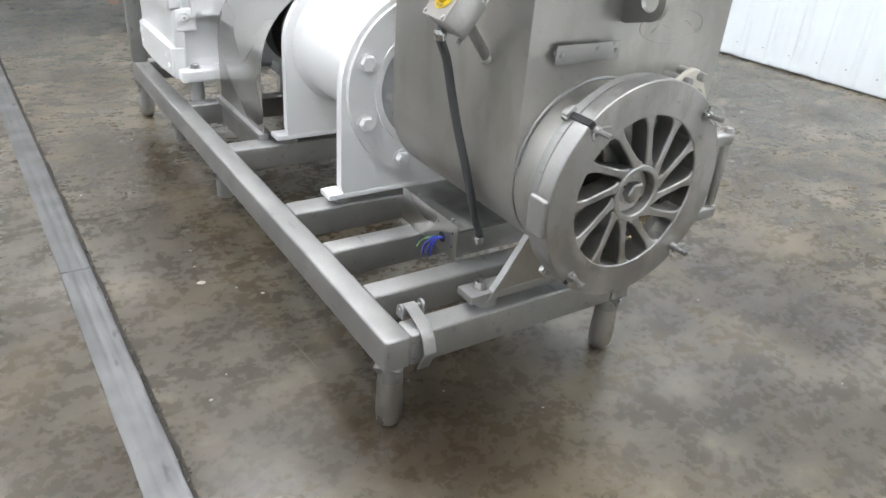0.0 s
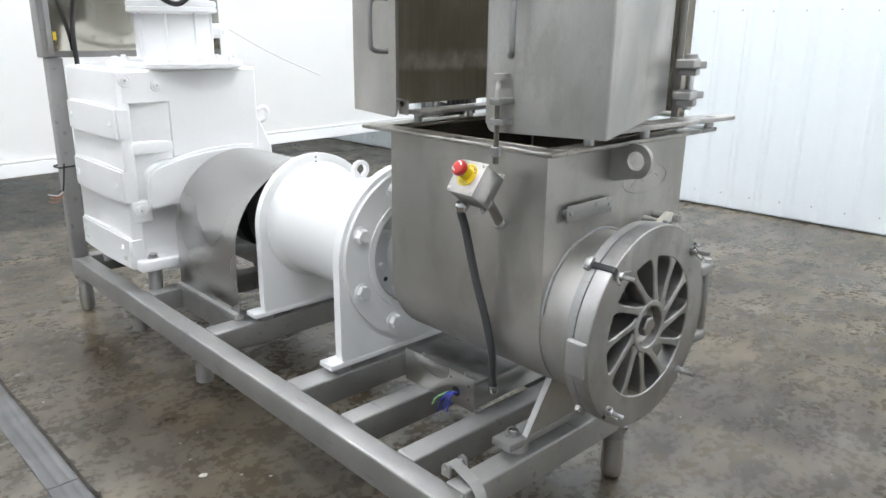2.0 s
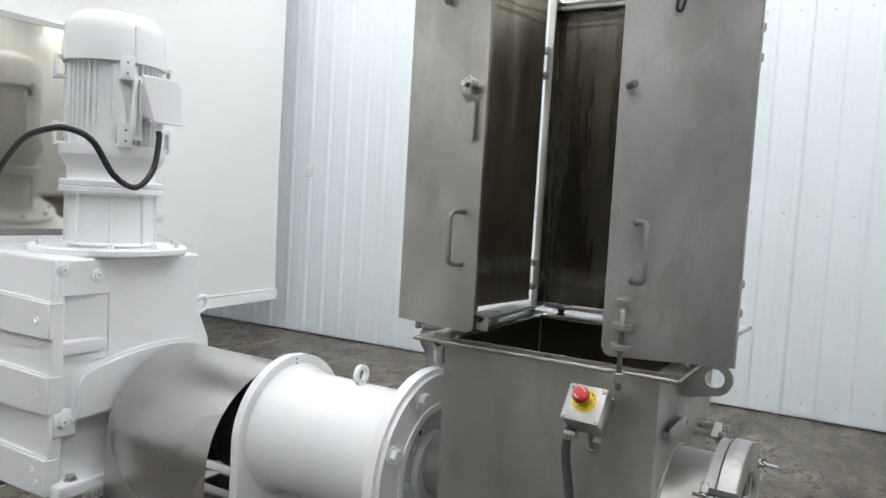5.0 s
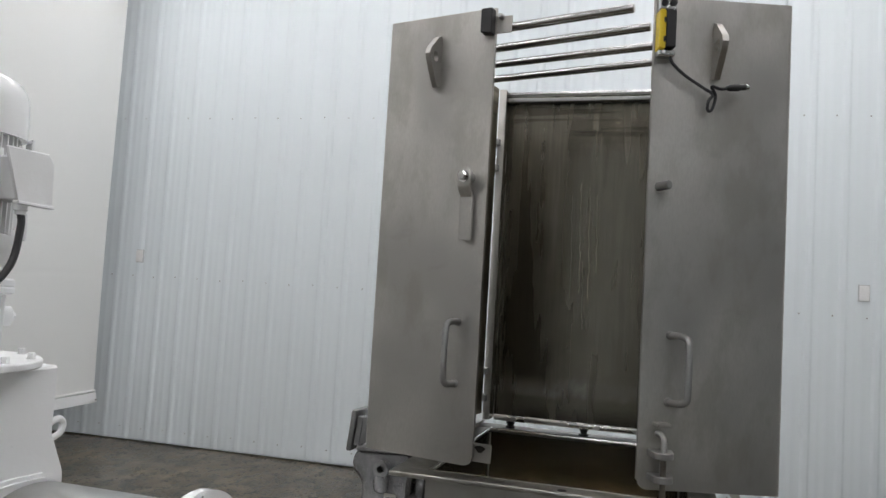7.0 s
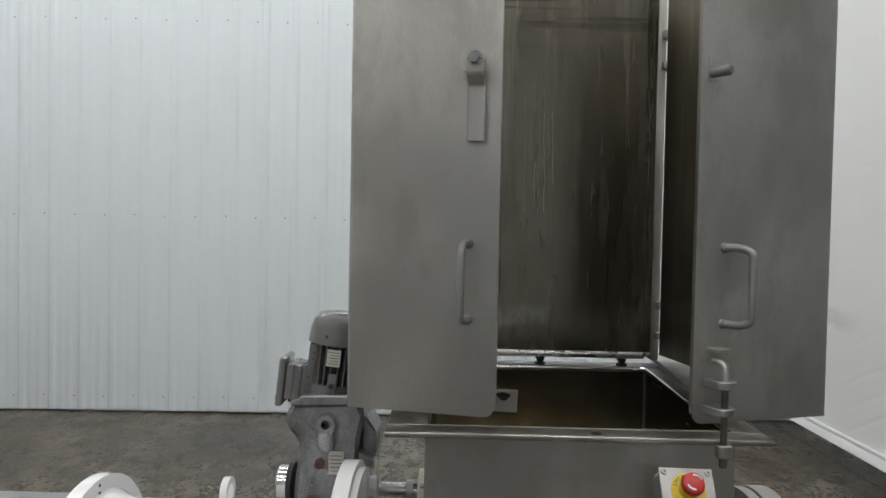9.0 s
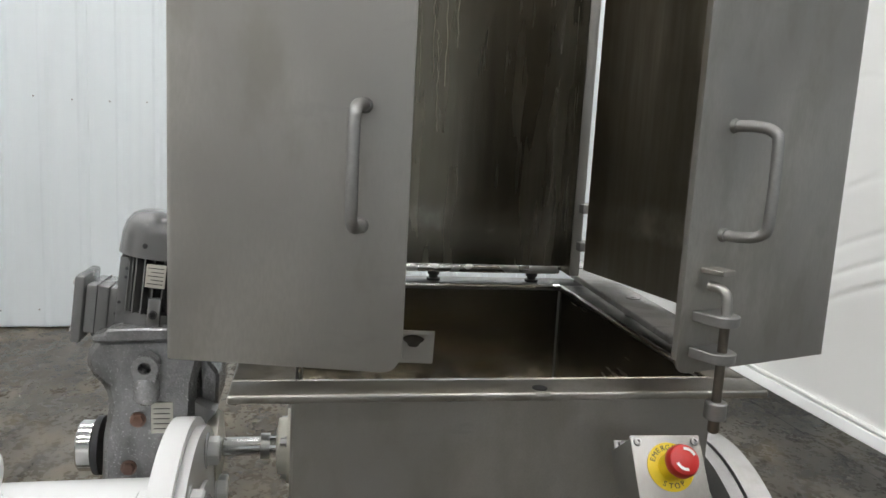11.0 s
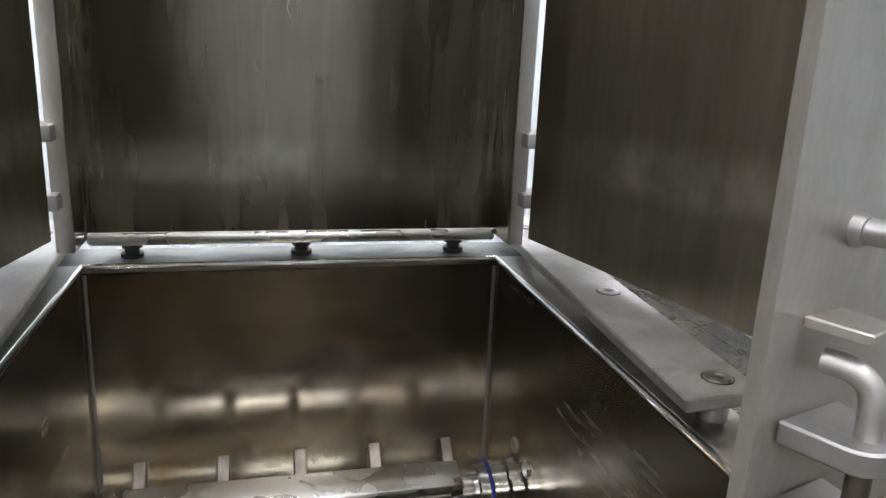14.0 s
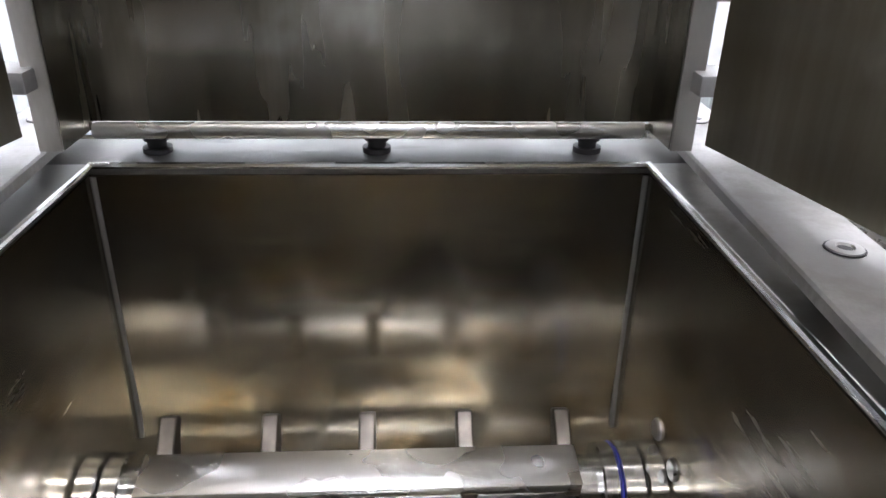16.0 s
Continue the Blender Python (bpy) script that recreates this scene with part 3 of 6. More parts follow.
# floor strip and joints
strip = thing("floor_channel", (0.43, 3, 0), "scratched grey steel channel cover let into the floor", "floor channel", kind="structure")
strip_turn = pose(0.437, 2.5, 0, 0, 0, 1.05)
for k, (y0, y1) in enumerate(((-8, -3.004), (-3, 0.696), (0.7, 3.096), (3.1, 9))):
    b = bmesh.new()
    ys = [y0 + (y1 - y0) * i / 60 for i in range(61)]
    rows = []
    for y in ys:
        j = 0.0025 * noise.noise(Vector((y * 6, k, 0)))
        prof = ((-0.05 + j, -0.01), (-0.05 + j, 0.004), (-0.046, 0.006), (-0.016, 0.006), (-0.013, 0.0045), (-0.004, 0.0045), (-0.001, 0.006), (0.018, 0.006), (0.021, 0.0048), (0.03, 0.0048), (0.033, 0.006), (0.046, 0.006), (0.05 + j, 0.004), (0.05 + j, -0.01))
        rows.append([b.verts.new((x, y - 2.5, z)) for x, z in prof])
    for r0, r1 in zip(rows, rows[1:]):
        for i in range(len(r0) - 1):
            b.faces.new((r0[i], r0[i + 1], r1[i + 1], r1[i]))
    b.faces.new(rows[0])
    b.faces.new(rows[-1])
    part("cover", moved(b, strip_turn), STEEL_STRIP, strip)
b = bmesh.new()
last = None
for i in range(800):
    y = -8 + i * 0.02
    w = 0.014 + 0.008 * noise.noise(Vector((y * 5, 1, 0))) + 0.009 * max(0, noise.noise(Vector((y * 22, 2, 0))))
    pair = [b.verts.new((0.049, y - 2.5, 0.0013)), b.verts.new((0.051 + w, y - 2.5, 0.0013))]
    if last:
        b.faces.new((last[0], last[1], pair[1], pair[0]))
    last = pair
part("gap", moved(b, strip_turn), GRIME, strip, "crumbled dark gap beside the channel")
rnd = random.Random(8)
b = bmesh.new()
for k in range(420):
    y = rnd.uniform(-0.5, 5.5)
    r = rnd.uniform(0.0015, 0.005)
    s = bmesh.new()
    bmesh.ops.create_icosphere(s, subdivisions=1, radius=r, matrix=strip_turn @ Matrix.Translation((0.057 + rnd.gauss(0, 0.006), y - 2.5, r * 0.4)))
    join(b, s)
tagged(part("crumbs", b, CRUMB, strip, "loose concrete crumbs in the gap"), kind="stuff")
b = bmesh.new()
for k in range(90):
    x, y, r = rnd.uniform(-1.2, 3.4), rnd.uniform(0.9, 5.0), rnd.uniform(0.0015, 0.0045)
    s = bmesh.new()
    bmesh.ops.create_icosphere(s, subdivisions=1, radius=r, matrix=Matrix.Translation((x, y, r * 0.3)) @ Matrix.Rotation(rnd.uniform(0, 6), 4, "Z") @ Matrix.Diagonal((rnd.uniform(0.8, 2.2), 1, 0.5, 1)))
    join(b, s)
solo("floor_crumbs", b, IVORY, "pale crumbs scattered over the concrete floor", "crumbs", "stuff")


def crack(points, w, seed):
    """A thin, uneven crack on the floor."""
    rnd = random.Random(seed)
    pts = []
    for (x0, y0), (x1, y1) in zip(points, points[1:]):
        n = max(2, int(math.hypot(x1 - x0, y1 - y0) / 0.05))
        for i in range(n):
            s = i / n
            pts.append((x0 + (x1 - x0) * s + rnd.uniform(-0.008, 0.008), y0 + (y1 - y0) * s + rnd.uniform(-0.008, 0.008)))
    b = bmesh.new()
    last = None
    for i, (x, y) in enumerate(pts):
        ww = w * rnd.uniform(0.4, 1.2)
        d = Vector(pts[min(i + 1, len(pts) - 1)]) - Vector(pts[max(i - 1, 0)])
        nn = Vector((-d.y, d.x)).normalized() * ww
        pair = [b.verts.new((x + nn.x, y + nn.y, 0.0012)), b.verts.new((x - nn.x, y - nn.y, 0.0012))]
        if last:
            b.faces.new((last[0], last[1], pair[1], pair[0]))
        last = pair
    tagged(part("floor_crack", b, GRIME), "thin dark crack in the concrete", "crack", "cracks in the floor", "structure")


solo("floor_scratch", slab([(0.940, 2.375, 0.0008), (0.9425, 2.376, 0.0008), (0.952, 2.29, 0.0008), (0.9595, 2.216, 0.0008), (0.957, 2.216, 0.0008), (0.949, 2.29, 0.0008)], (0, 0, 0.0005)), SCRATCH, "thin pale scratch in the concrete", "scratch", "structure")
for x, y, r in ((0.792, 2.839, 0.016), (0.89, 2.758, 0.006), (0.638, 2.215, 0.007), (0.821, 3.084, 0.005), (0.959, 2.684, 0.007)):
    rr = random.Random(int(x * 1000))
    chip = [(x + r * rr.uniform(0.6, 1.2) * math.cos(a), y + r * rr.uniform(0.5, 0.9) * math.sin(a), 0.0006) for a in (0.7 * k for k in range(9))]
    tagged(part("paint_chip", slab(chip, (0, 0, 0.0012)), LABEL), "pale flake of dried paint lying on the concrete", "paint chip", "paint chips on the floor")
crack([(0.50, 3.497), (0.66, 3.512), (0.79, 3.526), (1.02, 3.545), (1.9, 3.72), (2.6, 3.7)], 0.005, 1)
crack([(-3.0, 3.2), (-1.5, 3.35), (0.36, 3.47)], 0.005, 2)
crack([(2.2, 3.05), (2.5, 3.5), (2.45, 3.9), (3.0, 4.4)], 0.004, 3)
crack([(2.0, 4.3), (2.9, 4.7), (3.3, 5.3)], 0.003, 4)
solo("floor_joint", moved(box(-4.6, 3.8, -0.003, 0.003, -0.01, 0.0015, 0), pose(2.6, -0.27, 0, 0, 0, 0.5)), DARK, "dark saw-cut joint in the concrete floor", "floor joint", "structure")
# ---- the machine's base frame ----
X0, X1, Y0, Y1, ZT, TW = 0.994, 1.860, 1.867, 4.735, 0.303, 0.076
TH = 0.098
AX, AZ = 1.560, 0.692
base = thing("machine_frame", (1.43, 3.3, 0), "welded stainless square-tube frame standing on round feet", "machine frame")


def tube_bar(name, x0, x1, y0, y1, z0=ZT - TH, z1=ZT):
    return part(name, box(x0, x1, y0, y1, z0, z1, 0.008, 3), FRAME, base)


tube_bar("side_rail", X0, X0 + TW, Y0, Y1)
tube_bar("side_rail", X1 - TW, X1, Y0, Y1)
tube_bar("cross_member", X0 + TW, X1 - TW, Y0, Y0 + TW)
tube_bar("cross_member", X0 + TW, X1 - TW, Y1 - TW, Y1)
for y0, y1 in ((2.072, 2.148), (2.350, 2.426), (2.640, 2.738), (3.262, 3.358), (3.865, 3.943)):
    tube_bar("cross_member", X0 + TW, X1 - TW, y0, y1)
tube_bar("inner_rail", 1.205, 1.275, 3.365, 3.865)
tube_bar("inner_rail", 1.60, 1.67, 3.365, 3.865)


def leg(x, y):
    g = part("leg", join(lathe((x, y, 0.155), (0, 0, 1), [(0, 0.0345), (0.048, 0.0345)], 24), lathe((x, y, ZT - TH - 0.03), (0, 0, 1), [(0, 0.036), (0.0, 0.036), (0.03, 0.0535)], 4)), FRAME, base)
    part("foot", lathe((x, y, 0.0), (0, 0, 1), [(0, 0.012), (0.004, 0.024), (0.014, 0.033), (0.03, 0.0365), (0.09, 0.0375), (0.095, 0.036), (0.155, 0.0345)], 24), POLISHED, g, "bright adjustable steel foot")


for x, y in ((X0 + 0.041, Y0 + 0.041), (X1 - 0.041, Y0 + 0.041), (X0 + 0.041, Y1 - 0.041), (X1 - 0.041, Y1 - 0.041)):
    leg(x, y)
for x, y, zz in ((X0 + 0.041, 3.31, 0.1), (X1 - 0.041, 3.31, 0.1), (X0 + 0.041, 3.95, 0.12), (X1 - 0.041, 2.66, 0.1)):
    part("stub_leg", join(lathe((x, y, zz), (0, 0, 1), [(0, 0.030), (0.003, 0.0335), (ZT - TH - zz, 0.0335)], 20), lathe((x, y, ZT - TH - 0.028), (0, 0, 1), [(0, 0.035), (0.028, 0.05)], 4)), FRAME, base)

# strap latch on the front corner
latch = thing("strap_latch", (1.12, 1.9, ZT), "bent stainless strap latch on the frame corner", "latch")
line = [(1.962, ZT + 0.036), (1.94, ZT + 0.034), (1.874, ZT + 0.012), (1.852, ZT - 0.012), (1.836, ZT - 0.05), (1.84, ZT - 0.062), (1.868, ZT - 0.118)]
inner = [(y + 0.0045, z - 0.004) if k < 4 else (y + 0.006, z + 0.001) for k, (y, z) in enumerate(line)]
part("strap", slab([(1.094, y, z) for y, z in line + inner[::-1]], (0.036, 0, 0), bev=0.0008), FRAME, latch)
for x in (1.083, 1.145):
    part("lug", slab([(x, 1.957 + 0.016 * math.cos(a), ZT + 0.022 + 0.016 * math.sin(a)) for a in (radians(20 * k) for k in range(10))] + [(x, 1.941, ZT), (x, 1.973, ZT)], (0.008, 0, 0)), FRAME, latch)
part("pin", rod((1.08, 1.957, ZT + 0.024), (1.158, 1.957, ZT + 0.024), 0.005, 10), BOLT, latch)

# ---- gearbox and motor ----
gear = thing("gearbox", (1.375, 4.28, ZT), "large white cast gearbox with bolted side plates", "gearbox")
GX0, GX1, GY0, GY1, GZ0, GZ1 = 1.060, 1.703, 3.955, 4.60, 0.415, 1.284
# housing: two steps and a flared foot
body = box(GX0 + 0.02, GX1, GY0 + 0.03, GY1, GZ0, GZ1, 0.022, 4)
part("housing", body, WHITE_SATIN, gear)
face = ((GX0, GZ1 - 0.004), (GX1, GZ1 - 0.004), (GX1, 0.89), (1.262, 0.89), (1.262, 1.135), (GX0, 1.135))
part("front_cheek", slab([(x, GY0, z) for x, z in face], (0, 0.06, 0), bev=0.009), WHITE_SATIN, gear)
part("slanted_web", slab([(1.062, GY0 + 0.034, 0.89), (1.264, GY0 + 0.002, 0.89), (1.264, GY0 + 0.034, 0.89)], (0, 0, 0.2455)), WHITE_SATIN, gear)
part("side_wall", box(1.043, 1.095, GY0 + 0.001, GY1 - 0.012, GZ0 + 0.005, GZ1 - 0.0045, 0.010, 3), WHITE_SATIN, gear)
part("front_rib", box(GX0, 1.28, GY0 + 0.002, GY0 + 0.05, 0.915, 0.975, 0.012, 3), WHITE_SATIN, gear)
part("front_rib", box(1.052, 1.15, GY0 - 0.004, GY0 + 0.05, 0.612, 0.715, 0.012, 3), WHITE_SATIN, gear)
part("foot_flange", join(box(GX0 - 0.01, 1.30, GY0 - 0.055, GY1 + 0.02, GZ0 - 0.02, GZ0 + 0.035, 0.012, 3), box(1.5, GX1 + 0.03, GY0 - 0.055, GY1 + 0.02, GZ0 - 0.02, GZ0 + 0.035, 0.012, 3)), WHITE_SATIN, gear)
part("foot_web", slab([(1.07, GY0 + 0.02, GZ0), (1.3, GY0 + 0.02, GZ0), (1.3, GY0 + 0.05, 0.62), (1.07, GY0 + 0.05, 0.62)], (0, 0.03, 0)), WHITE_SATIN, gear)
# output shoulder, arched round the guard
arch = [(1.128, 0.672), (1.128, 0.785), (1.134, 0.822), (1.152, 0.85), (1.185, 0.868), (1.25, 0.886), (1.34, 0.906), (1.43, 0.919), (1.544, 0.924), (1.66, 0.919), (1.72, 0.90), (1.73, 0.672)]
shoulder = slab([(x, GY0 - 0.028, z) for x, z in arch], (0, 0.078, 0))
bmesh.ops.recalc_face_normals(shoulder, faces=shoulder.faces)
bmesh.ops.bevel(shoulder, geom=[e for e in shoulder.edges if all(abs(v.co.y - GY0 + 0.028) < 1e-4 for v in e.verts)], offset=0.013, segments=4, affect="EDGES")
part("output_boss", shoulder, WHITE_SATIN, gear)
part("output_bore", lathe((AX, GY0 - 0.027, AZ), (0, -1, 0), [(0, 0.17), (0.02, 0.165), (0.022, 0.1), (0.022, 0.0)], 40), WHITE_SATIN, gear)
part("right_web", slab([(GX1 - 0.03, GY0 + 0.012, 1.15), (GX1 + 0.003, GY0 + 0.012, 1.06), (GX1 + 0.075, GY0 + 0.012, 0.90), (GX1 + 0.1, GY0 + 0.012, 0.5), (GX1 - 0.03, GY0 + 0.012, 0.45)], (0, 0.5, 0), bev=0.008), WHITE_SATIN, gear)
for z0, z1 in ((0.985, 1.125), (0.705, 0.855), (0.405, 0.548)):
    b = bmesh.new()
    n = 12
    front, back = [], []
    for i in range(n + 1):
        s = i / n
        y = GY0 - 0.005 + (GY1 - 0.02 - GY0) * s
        bulge = 0.012 * math.sin(math.pi * s)
        front.append(b.verts.new((1.028 - bulge, y, z0)))
        back.append(b.verts.new((1.028 - bulge, y, z1 + 0.008 * math.sin(math.pi * s))))
    for i in range(n):
        b.faces.new((front[i], front[i + 1], back[i + 1], back[i]))
    r = bmesh.ops.extrude_face_region(b, geom=b.faces[:])
    bmesh.ops.translate(b, vec=(0.06, 0, 0), verts=[v for v in r["geom"] if isinstance(v, bmesh.types.BMVert)])
    bmesh.ops.recalc_face_normals(b, faces=b.faces)
    bmesh.ops.bevel(b, geom=[e for e in b.edges if e.is_manifold and e.calc_face_angle(0) > 0.6], offset=0.008, segments=3, affect="EDGES")
    plate = part("side_plate", b, WHITE_SATIN, gear)
    for y in (GY0 + 0.06, GY1 - 0.09):
        for dz in ((0,) if z0 > 0.6 else (-0.022, 0.022)):
            part("bolt_hole", lathe((1.0285 - 0.004, y + dz * 0.6, (z0 + z1) / 2 + dz), (-1, 0, 0), [(0, 0.014), (0.006, 0.013), (0.0062, 0.0085), (0.001, 0.0075), (0.0, 0.0)], 16), WHITE_SATIN, plate)
for x, z, y in ((1.083, 1.238, GY0), (1.219, 1.213, GY0), (1.095, 0.672, GY0 - 0.004)):
    plug = part("plug", lathe((x, y, z), (0, -1, 0), [(0, 0.027), (0.003, 0.0265), (0.005, 0.022), (0.003, 0.0205), (0.003, 0.017), (0.0075, 0.0165), (0.009, 0.014), (0.009, 0.0075), (0.005, 0.007), (0.005, 0.0)], 24), WHITE_SATIN, gear, "white painted socket plug")
    part("socket", lathe((x, y - 0.0052, z), (0, -1, 0), [(0, 0.0066), (0.0006, 0.0066)], 6), SEAL, plug)
for y in (GY0 - 0.012, GY1 - 0.08):
    for x in (1.122, GX1 - 0.05):
        part("foot_bolt", bolt_head((x, y, GZ0 + 0.035), (0, 0, 1), 0.02, 0.016), BOLT, gear, "bare steel hexagon bolt")
        part("spacer", rod((x, y, ZT + 0.001), (x, y, GZ0 - 0.02), 0.032, 20), FRAME, gear)
part("lifting_eye", tube([(GX1 - 0.01, 4.0, 1.05), (GX1 + 0.02, 3.99, 1.075), (GX1 + 0.05, 3.985, 1.085), (GX1 + 0.07, 3.985, 1.065), (GX1 + 0.06, 3.985, 1.035), (GX1 + 0.03, 3.99, 1.02), (GX1 - 0.01, 4.0, 1.015)], 0.012, 10), WHITE_SATIN, gear)

MX, MY = 1.375, 4.275
motor = thing("vertical_motor", (MX, MY, GZ1), "white vertical electric motor with cooling fins", "electric motor")
motor.location, motor.scale = (1.415, 4.17, GZ1), (0.9, 0.9, 1)
part("mounting_disc", lathe((MX, MY, GZ1 - 0.002), (0, 0, 1), [(0, 0.332), (0.005, 0.336), (0.022, 0.336), (0.028, 0.330)], 64), WHITE_SATIN, motor)
part("lantern", lathe((MX, MY, GZ1 + 0.03), (0, 0, 1), [(0, 0.21), (0.012, 0.185), (0.2, 0.18), (0.212, 0.198)], 48), WHITE_SATIN, motor)
for k in range(8):
    a = radians(45 * k + 10)
    b = box(-0.006, 0.006, 0.172, 0.195, GZ1 + 0.035, GZ1 + 0.238, 0.003)
    part("rib", moved(b, Matrix.Translation((MX, MY, 0)) @ Matrix.Rotation(a, 4, "Z")), WHITE_SATIN, motor)
for k in range(10):
    a = radians(36 * k + 20)
    part("disc_bolt", bolt_head((MX + 0.298 * math.cos(a), MY + 0.298 * math.sin(a), GZ1 + 0.026), (0, 0, 1), 0.014, 0.018), WHITE_SATIN, motor)
part("motor_flange", lathe((MX, MY, GZ1 + 0.238), (0, 0, 1), [(0, 0.212), (0.005, 0.221), (0.02, 0.221), (0.025, 0.215), (0.029, 0.22), (0.046, 0.22), (0.052, 0.212)], 48), WHITE_SATIN, motor)
part("end_shield", lathe((MX, MY, GZ1 + 0.288), (0, 0, 1), [(0, 0.186), (0.035, 0.187), (0.06, 0.196), (0.095, 0.222), (0.105, 0.226), (0.14, 0.226)], 48), WHITE_SATIN, motor)
part("oil_plug", join(lathe((MX + 0.17, MY - 0.06, GZ1 + 0.16), (1, -0.3, 0), [(0, 0.034), (0.05, 0.034), (0.055, 0.028)], 16), bolt_head((MX + 0.222, MY - 0.076, GZ1 + 0.16), (1, -0.3, 0), 0.016, 0.012, None, False)), WHITE_SATIN, motor)
MZ0, MZ1 = GZ1 + 0.425, GZ1 + 0.775
part("stator", lathe((MX, MY, MZ0), (0, 0, 1), [(0, 0.178), (MZ1 - MZ0, 0.178)], 48), WHITE_SATIN, motor)
for k in range(44):
    a = 2 * math.pi * k / 44
    dd = math.degrees(a) % 90
    if 33 < dd < 57:
        continue
    b = box(-0.003, 0.003, 0.172, 0.199, MZ0 + 0.01, MZ1, 0.001, 1)
    part("fin", moved(b, Matrix.Translation((MX, MY, 0)) @ Matrix.Rotation(a, 4, "Z")), WHITE_SATIN, motor)
for a0 in (45, 135, 225, 315):
    rot = Matrix.Translation((MX, MY, 0)) @ Matrix.Rotation(radians(a0 + 22), 4, "Z")
    part("foot_pad", moved(box(-0.05, 0.05, 0.17, 0.2, MZ0 + 0.03, MZ1 - 0.03, 0.006), rot), WHITE_SATIN, motor)
    for z in (MZ0 + 0.0, MZ1 - 0.09):
        b = box(-0.026, 0.026, 0.175, 0.246, z, z + 0.011, 0.003)
        join(b, box(-0.026, 0.026, 0.175, 0.246, z + 0.075, z + 0.086, 0.003))
        join(b, box(-0.031, 0.031, 0.235, 0.248, z - 0.004, z + 0.09, 0.003))
        lug = part("mounting_lug", moved(b, rot), WHITE_SATIN, motor)
        for dz in (0.022, 0.063):
            p = rot @ Vector((0.0, 0.2485, z + dz))
            part("hole", lathe(p, rot.to_3x3() @ Vector((0, -1, 0)), [(0, 0.0045), (0.0035, 0.0045)], 10), DARK, lug)
part("fan_cover", lathe((MX, MY, MZ1 - 0.02), (0, 0, 1), [(0, 0.212), (0.0, 0.216), (0.05, 0.217), (0.12, 0.214), (0.155, 0.206), (0.18, 0.188), (0.198, 0.155), (0.208, 0.10), (0.212, 0.0)], 48), WHITE, motor, "glossy white rounded fan cover")
part("cover_seam", moved(box(-0.006, 0.006, 0.209, 0.221, MZ1 - 0.02, MZ1 + 0.12, 0.002), Matrix.Translation((MX, MY, 0)) @ Matrix.Rotation(radians(168), 4, "Z")), WHITE, motor)
box_line = ((1.347, 1.965), (1.425, 1.969), (1.449, 1.948), (1.455, 1.821), (1.367, 1.821))
tb = part("terminal_box", slab([(x, 3.930, z) for x, z in box_line], (0, 0.15, 0), bev=0.008), WHITE_SATIN, motor)
part("lid", slab([(x, 3.916, z) for x, z in ((1.253, 1.978), (1.433, 1.981), (1.461, 1.953), (1.467, 1.808), (1.317, 1.810))], (0, 0.012, 0), bev=0.004), WHITE_SATIN, tb)
part("lid_lip", slab([(x, 3.908, z) for x, z in ((1.313, 1.816), (1.469, 1.814), (1.469, 1.805), (1.313, 1.807))], (0, 0.03, 0), bev=0.002), WHITE_SATIN, tb)
part("gland", lathe((1.380, 3.968, 1.823), (0, 0, -1), [(0, 0.024), (0.03, 0.024), (0.034, 0.018), (0.045, 0.018)], 12), WHITE_SATIN, tb)
part("slotted_bracket", ring_plate([(-0.024, 0.125), (0.024, 0.125), (0.024, -0.125), (-0.024, -0.125)], [(-0.008, 0.112), (0.008, 0.112), (0.008, -0.10), (-0.008, -0.10)], 4.045, 4.06, 1.335, 1.862), WHITE_SATIN, motor)
part("bracket_web", box(1.312, 1.358, 4.06, 4.11, 1.745, 1.76, 0.003), WHITE_SATIN, motor)
part("bracket_web", box(1.312, 1.358, 4.06, 4.11, 1.965, 1.98, 0.003), WHITE_SATIN, motor)
cable = solo("motor_cable", tube([(1.42, 3.893, 1.785), (1.418, 3.885, 1.74), (1.391, 3.88, 1.623), (1.317, 3.88, 1.553), (1.221, 3.88, 1.595), (1.14, 3.88, 1.705), (1.07, 3.885, 1.742), (1.02, 3.94, 1.745), (1.012, 4.12, 1.70), (1.05, 4.38, 1.55), (1.10, 4.585, 1.41), (1.115, 4.622, 1.25), (1.12, 4.625, 0.95), (1.12, 4.63, 0.6), (1.15, 4.645, 0.36)], 0.0115, 10), BLACK, "black rubber power cable looping from the motor", "cable")

# ---- control cabinet ----
cab = thing("control_cabinet", (1.22, 4.75, ZT), "brushed stainless control cabinet on a square post", "cabinet")
CX0, CX1, CY0, CZ0, CZ1 = 0.975, 1.895, 4.66, 1.312, 2.265
part("body", box(CX0, CX1, CY0, CY0 + 0.10, CZ0, CZ1, 0.006), FRAME, cab)
part("door", box(CX0 + 0.05, CX1 - 0.012, CY0 - 0.016, CY0 - 0.002, CZ0 + 0.03, CZ1 - 0.03, 0.003), MIRROR, cab, "smooth reflective brushed door")
part("edge_trim", box(CX0 + 0.022, CX0 + 0.046, CY0 - 0.03, CY0 - 0.001, CZ0 + 0.01, CZ1, 0.003), FRAME, cab)
part("post", box(CX0 + 0.015, CX0 + 0.088, CY0 - 0.002, CY0 + 0.071, ZT, CZ0 - 0.002, 0.008, 3), FRAME, cab)
part("post", box(CX1 - 0.088, CX1 - 0.015, CY0 - 0.002, CY0 + 0.071, ZT, CZ0 - 0.002, 0.008, 3), FRAME, cab)
part("caution_label", box(CX0 + 0.052, CX0 + 0.066, CY0 - 0.019, CY0 - 0.0165, CZ0 + 0.08, CZ0 + 0.12, 0), YELLOW, cab, "small yellow label")
